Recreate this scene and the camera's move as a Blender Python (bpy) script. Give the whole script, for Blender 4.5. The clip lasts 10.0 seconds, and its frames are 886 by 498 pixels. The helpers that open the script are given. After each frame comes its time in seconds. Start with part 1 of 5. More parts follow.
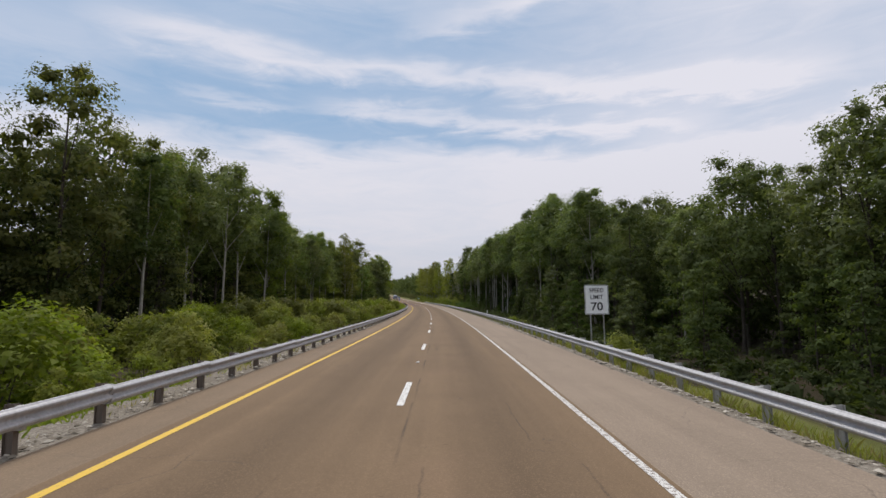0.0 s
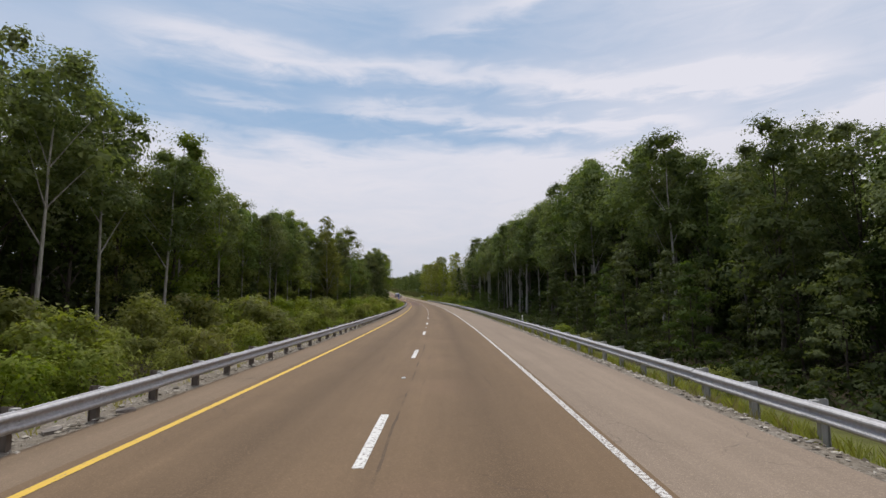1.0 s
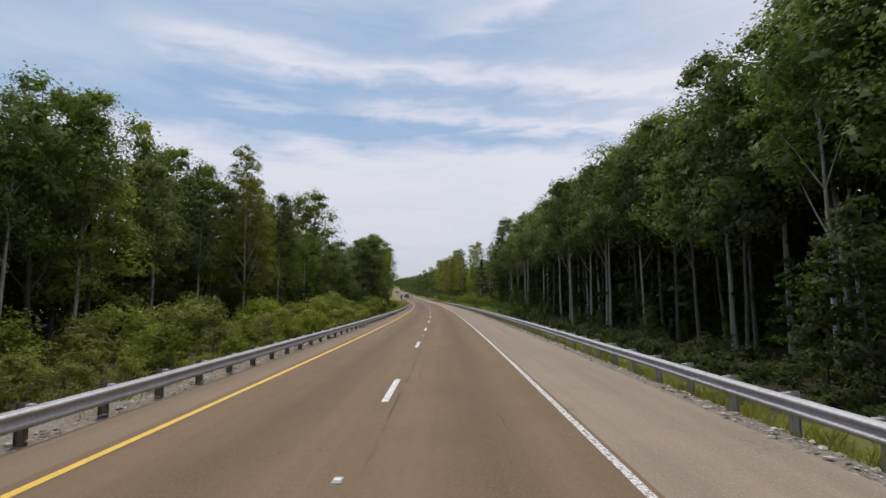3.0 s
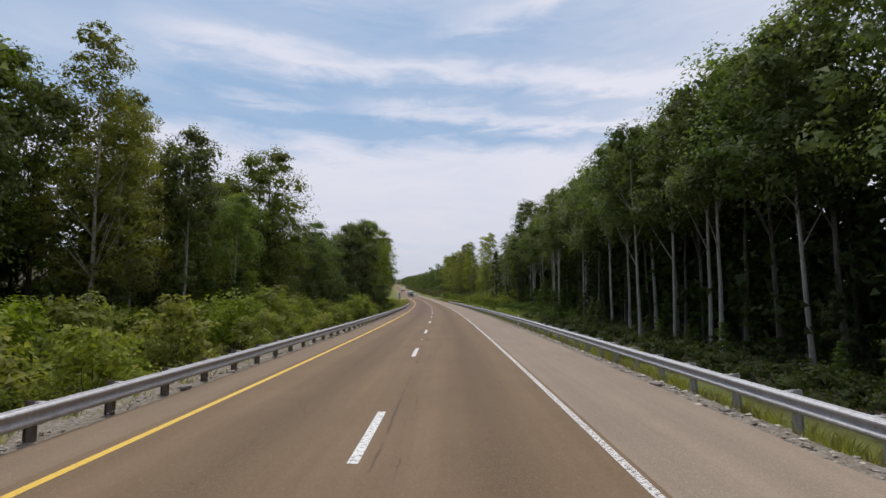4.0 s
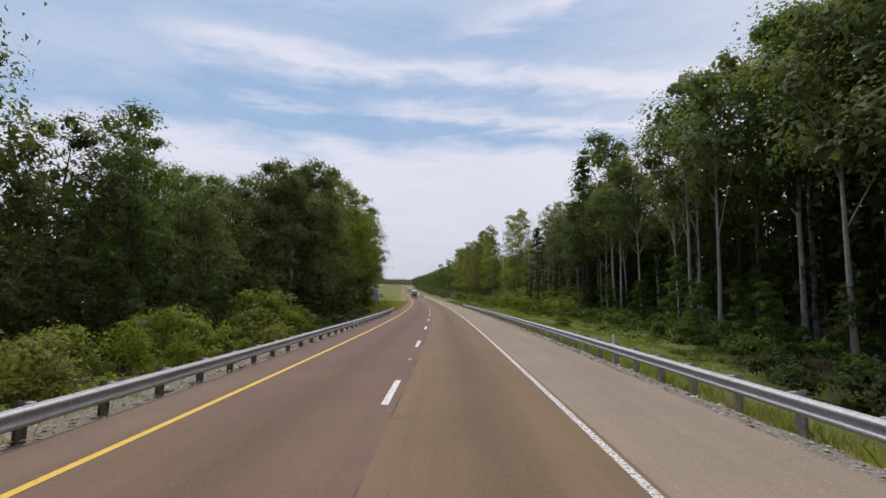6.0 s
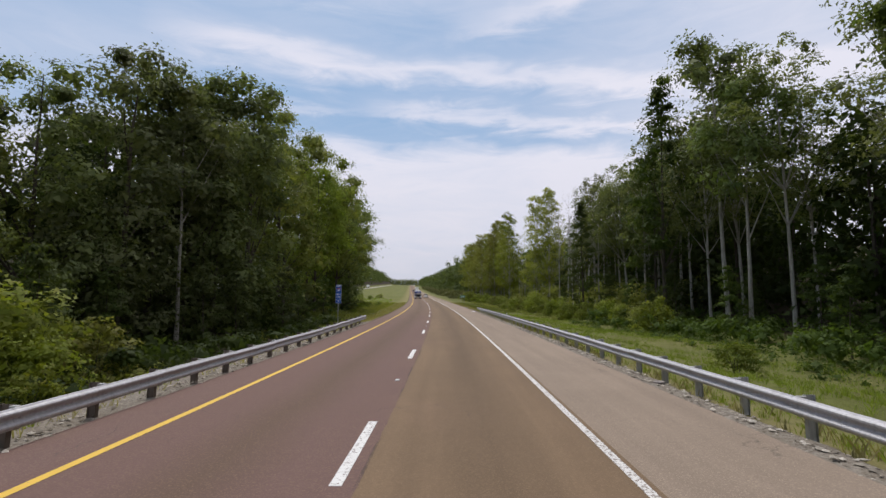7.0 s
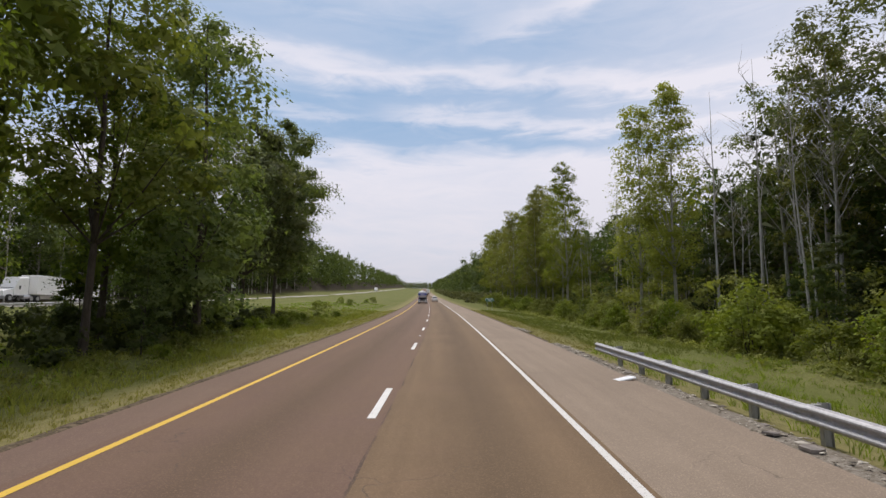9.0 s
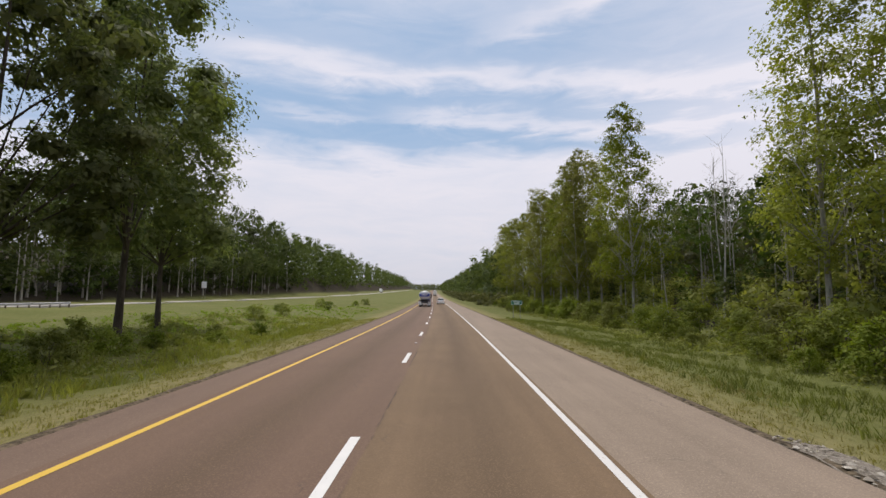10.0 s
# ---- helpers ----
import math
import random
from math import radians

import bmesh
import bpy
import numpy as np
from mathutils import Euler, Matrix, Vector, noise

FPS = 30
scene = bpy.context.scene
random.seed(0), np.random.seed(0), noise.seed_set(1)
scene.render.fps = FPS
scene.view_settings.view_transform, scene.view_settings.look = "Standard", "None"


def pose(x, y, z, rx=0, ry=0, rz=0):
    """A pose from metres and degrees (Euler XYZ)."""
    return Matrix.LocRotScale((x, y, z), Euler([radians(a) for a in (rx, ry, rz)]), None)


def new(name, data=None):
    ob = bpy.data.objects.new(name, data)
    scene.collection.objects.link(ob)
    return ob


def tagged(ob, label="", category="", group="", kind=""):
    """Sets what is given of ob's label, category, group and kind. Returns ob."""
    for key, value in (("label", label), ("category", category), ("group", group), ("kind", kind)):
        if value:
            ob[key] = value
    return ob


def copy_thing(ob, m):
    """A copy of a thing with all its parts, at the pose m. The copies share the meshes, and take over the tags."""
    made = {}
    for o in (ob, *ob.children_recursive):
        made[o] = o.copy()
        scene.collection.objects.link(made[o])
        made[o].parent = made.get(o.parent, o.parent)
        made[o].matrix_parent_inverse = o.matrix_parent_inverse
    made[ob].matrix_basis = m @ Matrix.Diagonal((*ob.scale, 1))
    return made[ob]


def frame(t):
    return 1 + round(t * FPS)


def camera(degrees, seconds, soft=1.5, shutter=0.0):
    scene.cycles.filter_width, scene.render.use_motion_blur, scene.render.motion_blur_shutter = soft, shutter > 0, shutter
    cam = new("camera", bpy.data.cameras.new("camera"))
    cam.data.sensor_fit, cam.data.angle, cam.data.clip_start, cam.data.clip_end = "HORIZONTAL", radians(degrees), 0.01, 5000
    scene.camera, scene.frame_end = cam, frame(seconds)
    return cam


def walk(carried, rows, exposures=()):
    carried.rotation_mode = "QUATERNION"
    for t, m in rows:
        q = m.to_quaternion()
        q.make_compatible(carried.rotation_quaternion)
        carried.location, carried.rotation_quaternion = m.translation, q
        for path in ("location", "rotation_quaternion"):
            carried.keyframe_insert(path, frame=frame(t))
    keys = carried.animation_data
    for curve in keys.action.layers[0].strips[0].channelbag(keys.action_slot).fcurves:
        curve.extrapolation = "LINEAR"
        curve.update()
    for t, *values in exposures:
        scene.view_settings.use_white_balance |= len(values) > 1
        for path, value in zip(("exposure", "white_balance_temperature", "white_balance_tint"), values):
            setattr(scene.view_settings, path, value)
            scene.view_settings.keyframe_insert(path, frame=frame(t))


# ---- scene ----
# The alignment of the road: heading, grade and bank along its length s, in metres.
STEP = 1.0
S_MIN, S_MAX = -120.0, 2400.0
S_AXIS = np.arange(S_MIN, S_MAX + STEP, STEP)


def eased(knots, width):
    values = np.interp(S_AXIS, [k[0] for k in knots], [k[1] for k in knots])
    kernel = np.hanning(width)
    kernel /= kernel.sum()
    return np.convolve(np.pad(values, width // 2, mode="edge"), kernel, mode="valid")[: len(S_AXIS)]


HEAD = eased([(-120, -2.0), (1.8, 0.0), (30, 0.55), (58, 1.43), (72.4, 1.96), (115, 3.0), (143.6, 3.66), (158, 4.03), (201, 5.17),
              (229.7, 6.01), (258.6, 6.88), (287.5, 7.72), (330, 8.7), (380, 9.3), (450, 9.5), (2400, 9.5)], 21)
GRADE = eased([(-120, 0.5), (0, 0.55), (115, 0.75), (200, 0.95), (288, 1.45), (340, 1.7), (420, 1.95), (600, 2.35), (1000, 2.6), (1600, 2.6), (2400, 2.2)], 41)
BANK = eased([(-120, 0.7), (30, 0.7), (72, 0.55), (115, 0.0), (160, -0.15), (200, -0.2), (260, -0.05), (2400, 0.0)], 41)
_h, _g = np.radians(HEAD), np.radians(GRADE)
CX = np.concatenate(([0], np.cumsum(-np.sin(_h[:-1]) * STEP)))
CY = np.concatenate(([0], np.cumsum(np.cos(_h[:-1]) * STEP)))
CZ = np.concatenate(([0], np.cumsum(np.tan(_g[:-1]) * STEP)))
_zero = int(round(-S_MIN / STEP))
CX, CY, CZ = CX - CX[_zero], CY - CY[_zero], CZ - CZ[_zero]


def along(values, s):
    return np.interp(s, S_AXIS, values)


def place(s, a, z=0.0):
    """World places at length s, a metres to the right of the driven line, z over the road's plane."""
    s, a, z = np.broadcast_arrays(np.asarray(s, float), np.asarray(a, float), np.asarray(z, float))
    h = np.radians(along(HEAD, s))
    tilt = np.clip(a, -12, 12) * np.tan(np.radians(along(BANK, s)))
    return np.stack((along(CX, s) + a * np.cos(h), along(CY, s) + a * np.sin(h), along(CZ, s) - tilt + z), -1)


def spot(s, a, z=0.0):
    return Vector(place(s, a, z).tolist())


def turned(s, a, z=0.0, turn=0.0, size=1.0, upright=True):
    """The pose of a thing that stands at (s, a, z), facing along the road."""
    p = spot(s, a, z)
    grade, bank = (0.0, 0.0) if upright else (float(along(GRADE, s)), float(along(BANK, s)))
    return pose(p.x, p.y, p.z, grade, bank, float(along(HEAD, s)) + turn) @ Matrix.Diagonal((size, size, size, 1))


# The camera rides in the right lane at a steady speed: seconds, offset ahead, offset to the right, then yaw, pitch and roll against the road.
EYE_HEIGHT = 2.13
cam = camera(81.3, 10.0)
ROWS = [
    (0.0, -0.44, -0.34, 0.28, 5.78, -0.32),
    (0.5, -0.27, -0.25, 0.32, 5.62, -0.31),
    (1.0, -0.17, -0.14, 0.38, 5.54, -0.17),
    (1.5, -0.13, -0.03, 0.45, 5.52, 0.02),
    (2.0, -0.13, 0.04, 0.48, 5.56, 0.07),
    (2.5, -0.15, 0.06, 0.49, 5.59, 0.06),
    (3.0, -0.13, 0.04, 0.53, 5.56, 0.05),
    (3.5, -0.08, 0.00, 0.61, 5.49, 0.03),
    (4.0, -0.06, -0.03, 0.66, 5.41, 0.00),
    (4.5, -0.09, -0.05, 0.66, 5.39, -0.08),
    (5.0, -0.08, -0.06, 0.59, 5.41, -0.12),
    (5.5, 0.01, -0.06, 0.51, 5.40, -0.08),
    (6.0, 0.09, -0.04, 0.52, 5.39, -0.08),
    (6.5, 0.16, -0.01, 0.57, 5.40, -0.12),
    (7.0, 0.23, 0.00, 0.62, 5.39, -0.12),
    (7.5, 0.27, 0.01, 0.62, 5.37, -0.06),
    (8.0, 0.26, 0.04, 0.58, 5.40, -0.00),
    (8.5, 0.24, 0.06, 0.53, 5.45, 0.05),
    (9.0, 0.18, 0.07, 0.52, 5.45, 0.06),
    (9.5, 0.04, 0.09, 0.54, 5.46, 0.04),
    (10.0, -0.12, 0.15, 0.61, 5.48, -0.00),
]


def driven(t):
    return 1.8 + 28.15 * t + 0.042 * t * t


walk(cam, [(t, turned(driven(t) + ahead, a, EYE_HEIGHT, upright=False) @ pose(0, 0, 0, 90 + pitch, roll, yaw)) for t, ahead, a, yaw, pitch, roll in ROWS],
     ((0.0, 0.0, 6480, 11), (5.0, 0.03, 6300, 12), (7.5, 0.07, 6400, 13), (10.0, 0.09, 6550, 13)))

# ---- sky and sun ----
SUN_UP, SUN_SIDE = 60.0, 22.0  # degrees over the horizon; degrees to the right of straight ahead, negative clockwise
sun = new("sun", bpy.data.lights.new("sun", "SUN"))
sun.data.energy, sun.data.angle, sun.data.color = 2.4, radians(14), (1.0, 0.95, 0.88)
sun.matrix_world = pose(0, 0, 60, 90 - SUN_UP, 0, 180 + SUN_SIDE)
scene.view_settings.exposure = 0.0

world = bpy.data.worlds.new("world")
scene.world = world
world.use_nodes = True


class Nodes:
    """Short hand for building a node tree."""

    def __init__(self, tree):
        self.tree = tree
        tree.nodes.clear()

    def add(self, kind, links=None):
        node = self.tree.nodes.new(kind)
        for key, value in (links or {}).items():
            socket = node.inputs[key]
            if isinstance(value, bpy.types.NodeSocket):
                self.tree.links.new(value, socket)
            else:
                socket.default_value = value
        return node

    def math(self, operation, a, b=0.0, c=0.0, clamp=False):
        node = self.add("ShaderNodeMath", {0: a, 1: b, 2: c})
        node.operation, node.use_clamp = operation, clamp
        return node.outputs[0]

    def ramp(self, fac, stops, mode="LINEAR"):
        node = self.add("ShaderNodeValToRGB", {0: fac})
        node.color_ramp.interpolation = mode
        marks = node.color_ramp.elements
        while len(marks) < len(stops):
            marks.new(0.5)
        for mark, (where, value) in zip(marks, stops):
            mark.position = where
            mark.color = (value, value, value, 1) if isinstance(value, (int, float)) else (*value, 1)
        return node.outputs[0]

    def mix(self, fac, a, b, blend="MIX"):
        node = self.add("ShaderNodeMix", {0: fac, 6: a, 7: b})
        node.data_type, node.blend_type = "RGBA", blend
        return node.outputs[2]

    def noise(self, vector, scale, detail=4.0, rough=0.55, distort=0.0):
        return self.add("ShaderNodeTexNoise", {"Vector": vector, "Scale": scale, "Detail": detail, "Roughness": rough, "Distortion": distort}).outputs[0]


def sky():
    n = Nodes(world.node_tree)
    way = n.add("ShaderNodeTexCoord").outputs["Generated"]
    x, y, z = n.add("ShaderNodeSeparateXYZ", {0: way}).outputs
    flat = n.math("SQRT", n.math("ADD", n.math("MULTIPLY", x, x), n.math("MULTIPLY", y, y)))
    height = n.math("MULTIPLY", n.math("ARCTAN2", z, flat), 57.2958)
    side = n.math("MULTIPLY", n.math("ARCTAN2", x, y), 57.2958)
    # wind-drawn cloud: noise stretched along the streaks bends them and frays their edges
    drawn = n.add("ShaderNodeMapping", {0: way, 3: (1.0, 1.0, 4.2)}).outputs[0]
    slow = n.math("SUBTRACT", n.noise(drawn, 2.6, 4.0, 0.55, 0.3), 0.5)
    fray = n.math("SUBTRACT", n.noise(drawn, 8.0, 7.0, 0.62, 0.7), 0.5)
    bent = n.math("ADD", height, n.math("ADD", n.math("MULTIPLY", slow, 7.0), n.math("MULTIPLY", fray, 4.2)))

    def streak(low, slope, thick, left, right, soft, amount):
        line = n.math("ADD", n.math("MULTIPLY", side, slope), low)
        off = n.math("DIVIDE", n.math("SUBTRACT", bent, line), thick)
        body = n.math("EXPONENT", n.math("MULTIPLY", n.math("MULTIPLY", off, off), -0.7))
        ends = n.math("MULTIPLY", n.math("DIVIDE", n.math("SUBTRACT", side, left), soft, clamp=True), n.math("DIVIDE", n.math("SUBTRACT", right, side), soft, clamp=True))
        return n.math("MULTIPLY", n.math("MULTIPLY", body, ends), amount)

    amount = n.ramp(n.math("MULTIPLY", bent, 0.0111), [(0.0, 0.80), (0.05, 0.86), (0.10, 0.94), (0.172, 0.93), (0.196, 0.12), (0.25, 0.10), (0.28, 0.17), (0.335, 0.22), (0.38, 0.50), (0.60, 0.55), (1.0, 0.6)])
    for row in ((23.9, -0.085, 1.35, -38, 40, 9, 0.70), (19.9, -0.06, 0.85, -17, 30, 8, 0.62), (20.6, 0.0, 0.5, -30, -15, 5, 0.35), (30.0, 0.13, 1.3, -6, 60, 8, 0.50), (27.0, 0.1, 3.0, -90, -28, 9, 0.3)):
        amount = n.math("ADD", amount, streak(*row))
    amount = n.math("ADD", amount, n.math("MULTIPLY", n.math("DIVIDE", n.math("SUBTRACT", side, 4.0), 26.0, clamp=True), 0.55))
    amount = n.math("ADD", amount, n.math("MULTIPLY", fray, 0.42), clamp=True)
    air = n.add("ShaderNodeTexSky")
    air.sky_type, air.sun_disc, air.sun_elevation, air.sun_rotation = "NISHITA", False, radians(SUN_UP), radians(-SUN_SIDE)
    air.air_density, air.dust_density = 1.2, 1.5
    clear = n.mix(1.0, air.outputs[0], (0.085, 0.09, 0.085, 1), "MULTIPLY")
    clear = n.mix(0.7, clear, (0.25, 0.42, 0.66, 1))
    cloud = n.ramp(n.math("MULTIPLY", height, 0.0111), [(0.0, (0.62, 0.61, 0.66)), (0.09, (0.70, 0.70, 0.76)), (0.2, (0.76, 0.76, 0.83)), (1.0, (0.74, 0.75, 0.82))])
    n.add("ShaderNodeOutputWorld", {0: n.add("ShaderNodeBackground", {0: n.mix(amount, clear, cloud), 1: 1.0}).outputs[0]})


sky()

# ---- materials ----


def material(name):
    m = bpy.data.materials.new(name)
    m.use_nodes = True
    return m, Nodes(m.node_tree)


def finish(n, colour, rough=0.8, metal=0.0, bump=None, bump_strength=0.3, bump_distance=0.02, specular=0.4, through_light=None):
    links = {"Base Color": colour, "Roughness": rough, "Metallic": metal, "Specular IOR Level": specular}
    if bump is not None:
        links["Normal"] = n.add("ShaderNodeBump", {"Height": bump, "Strength": bump_strength, "Distance": bump_distance}).outputs[0]
    shader = n.add("ShaderNodeBsdfPrincipled", links).outputs[0]
    if through_light is not None:
        glow = n.add("ShaderNodeBsdfTranslucent", {0: through_light}).outputs[0]
        shader = n.add("ShaderNodeMixShader", {0: 0.36, 1: shader, 2: glow}).outputs[0]
    n.add("ShaderNodeOutputMaterial", {0: shader})


def plain(name, colour, rough=0.6, metal=0.0, vary=0.12, scale=6.0, specular=0.4):
    """A painted or bare surface with faint mottling and wear."""
    m, n = material(name)
    where = n.add("ShaderNodeTexCoord").outputs["Object"]
    blot = n.noise(where, scale, 5.0, 0.6)
    dark = tuple(c * (1 - 2.2 * vary) for c in colour)
    light = tuple(min(1, c * (1 + vary)) for c in colour)
    finish(n, n.ramp(blot, [(0.3, dark), (0.65, light)]), n.math("ADD", rough - 0.08, n.math("MULTIPLY", blot, 0.16)), metal, specular=specular)
    return m


def uv_parts(n):
    where = n.add("ShaderNodeUVMap").outputs[0]
    part = n.add("ShaderNodeSeparateXYZ", {0: where})
    return where, part.outputs[0], part.outputs[1]


def bump_of(n, x, centre, width):
    """A soft ridge, 1 at centre and 0 from width on."""
    return n.math("SUBTRACT", 1.0, n.math("DIVIDE", n.math("ABSOLUTE", n.math("SUBTRACT", x, centre)), width), clamp=True)


def asphalt(name, base, red, spread):
    """Worn asphalt; u is metres across, v metres along."""
    m, n = material(name)
    where, u, v = uv_parts(n)
    long = n.add("ShaderNodeCombineXYZ", {0: n.math("MULTIPLY", u, 1.0), 1: n.math("MULTIPLY", v, 0.035), 2: 0.0}).outputs[0]
    streak = n.noise(long, 1.6, 5.0, 0.6)
    blot = n.noise(where, 0.35, 5.0, 0.6)
    grit = n.noise(where, 60.0, 3.0, 0.7)
    speck = n.add("ShaderNodeTexVoronoi", {"Vector": where, "Scale": 70.0}).outputs["Color"]
    grain = n.add("ShaderNodeSeparateColor", {0: speck}).outputs[0]
    colour = n.mix(n.ramp(streak, [(0.30, 0.0), (0.72, 1.0)]), (*[c * 0.84 for c in base], 1), (*[c * 1.12 for c in base], 1))
    colour = n.mix(n.math("MULTIPLY", n.ramp(blot, [(0.42, 0.0), (0.62, 1.0)]), 0.30), colour, (*[c * 0.72 for c in base], 1))
    if red:
        # a red-stone surface course laid on the passing lane, with a ragged start
        ragged = n.math("ADD", v, n.math("MULTIPLY", n.noise(where, 0.4), 60.0))
        start = n.math("MULTIPLY", n.math("SUBTRACT", ragged, 195.0), 0.03, clamp=True)
        stop = n.math("SUBTRACT", 1.0, n.math("MULTIPLY", n.math("SUBTRACT", ragged, 265.0), 0.012, clamp=True))
        lane = n.math("LESS_THAN", n.math("ADD", u, n.math("MULTIPLY", n.math("SUBTRACT", n.noise(where, 1.5), 0.5), 0.10)), -1.02)
        colour = n.mix(n.math("MULTIPLY", n.math("MULTIPLY", n.math("MULTIPLY", start, n.math("MAXIMUM", stop, 0.5)), lane), 0.95), colour, (0.150, 0.090, 0.078, 1))
        rust = n.math("MULTIPLY", n.math("MULTIPLY", bump_of(n, u, -0.35, 1.5), n.ramp(n.noise(where, 0.22, 6.0, 0.65), [(0.5, 0.0), (0.68, 1.0)])), 0.35)
        colour = n.mix(rust, colour, (0.25, 0.155, 0.105, 1))
        # oil band between the wheel tracks
        for centre in (0.62, -2.95):
            band = n.math("MULTIPLY", bump_of(n, n.math("ADD", u, n.math("MULTIPLY", n.math("SUBTRACT", blot, 0.5), 0.5)), centre, 0.95), 0.58)
            colour = n.mix(band, colour, (*[c * 0.52 for c in base], 1))
        # the seam of the two paving runs and the cracks along the wheel tracks, broken and crumbling
        crumble = n.noise(where, 7.0, 4.0, 0.7)
        old = n.math("SUBTRACT", 1.0, n.math("MULTIPLY", n.math("SUBTRACT", v, 150.0), 0.012, clamp=True))
        for k, (centre, width, gap, depth) in enumerate(((-1.02, 0.024, 0.46, 0.6), (-0.66, 0.016, 0.53, 0.5), (0.98, 0.014, 0.55, 0.5), (1.42, 0.018, 0.54, 0.5), (-2.35, 0.014, 0.56, 0.45), (-3.9, 0.014, 0.56, 0.45))):
            drift = n.noise(n.add("ShaderNodeCombineXYZ", {0: 7.3 * k, 1: n.math("MULTIPLY", v, 0.16), 2: 0.0}).outputs[0], 1.0, 8.0, 0.68)
            off = n.math("ADD", u, n.math("MULTIPLY", n.math("SUBTRACT", drift, 0.5), 0.5 if k else 0.22))
            line = bump_of(n, off, centre, n.math("MULTIPLY", n.math("ADD", crumble, 0.25), width * 1.6))
            broken = n.ramp(n.noise(n.add("ShaderNodeCombineXYZ", {0: 3.1 * k + 1, 1: n.math("MULTIPLY", v, 0.22), 2: 0.0}).outputs[0], 1.0, 6.0, 0.65), [(gap, 0.0), (gap + 0.10, 1.0)])
            amount = n.math("MULTIPLY", n.math("MULTIPLY", n.ramp(line, [(0.0, 0.0), (0.35, 1.0)]), broken), depth)
            colour = n.mix(n.math("MULTIPLY", amount, old) if k else amount, colour, (0.045, 0.038, 0.032, 1))
        # scuffs and small dark smears
        smear = n.noise(n.add("ShaderNodeMapping", {0: where, 3: (1.0, 1.6, 1.0)}).outputs[0], 2.1, 6.0, 0.72)
        colour = n.mix(n.math("MULTIPLY", n.ramp(smear, [(0.655, 0.0), (0.70, 1.0)]), n.math("MULTIPLY", n.math("ADD", old, 0.35), 0.42)), colour, (*[c * 0.35 for c in base], 1))
    # hair cracks
    warp = n.add("ShaderNodeVectorMath", {0: where, 1: n.add("ShaderNodeTexNoise", {"Vector": where, "Scale": 1.2, "Detail": 4.0}).outputs[1]}).outputs[0]
    cells = n.add("ShaderNodeTexVoronoi", {"Vector": warp, "Scale": 0.42})
    cells.feature = "DISTANCE_TO_EDGE"
    web = cells.outputs[0]
    crack = n.math("MULTIPLY", n.ramp(web, [(0.0, 1.0), (0.007, 0.0)]), n.ramp(n.noise(where, 0.30, 3.0), [(0.52, 0.0), (0.62, 1.0)]))
    colour = n.mix(n.math("MULTIPLY", crack, 0.55), colour, (0.06, 0.052, 0.046, 1))
    colour = n.mix(n.math("MULTIPLY", n.ramp(grain, [(0.0, 1.0), (0.3, 0.0)]), 0.35), colour, (*[c * 0.6 for c in base], 1))
    colour = n.mix(n.math("MULTIPLY", n.ramp(grain, [(0.75, 0.0), (1.0, 1.0)]), spread), colour, (*[min(1, c * 1.7) for c in base], 1))
    finish(n, colour, 0.88, bump=n.math("ADD", grit, n.math("MULTIPLY", crack, -2.0)), bump_strength=0.35, bump_distance=0.006, specular=0.25)
    return m


def line_paint(name, colour, under, worn):
    """Thermoplastic road paint, chipped through to the asphalt."""
    m, n = material(name)
    where, u, v = uv_parts(n)
    fresh = n.math("MULTIPLY", n.math("SUBTRACT", v, 200.0), 0.01, clamp=True)
    chip = n.ramp(n.math("ADD", n.noise(where, 15.0, 6.0, 0.72), n.math("MULTIPLY", fresh, 0.12)), [(worn, 0.0), (worn + 0.05, 1.0)])
    soil = n.noise(where, 2.5, 4.0, 0.6)
    paint = n.mix(soil, (*[c * 0.78 for c in colour], 1), (*colour, 1))
    finish(n, n.mix(chip, (*under, 1), paint), 0.7, bump=chip, bump_strength=0.4, bump_distance=0.004)
    return m


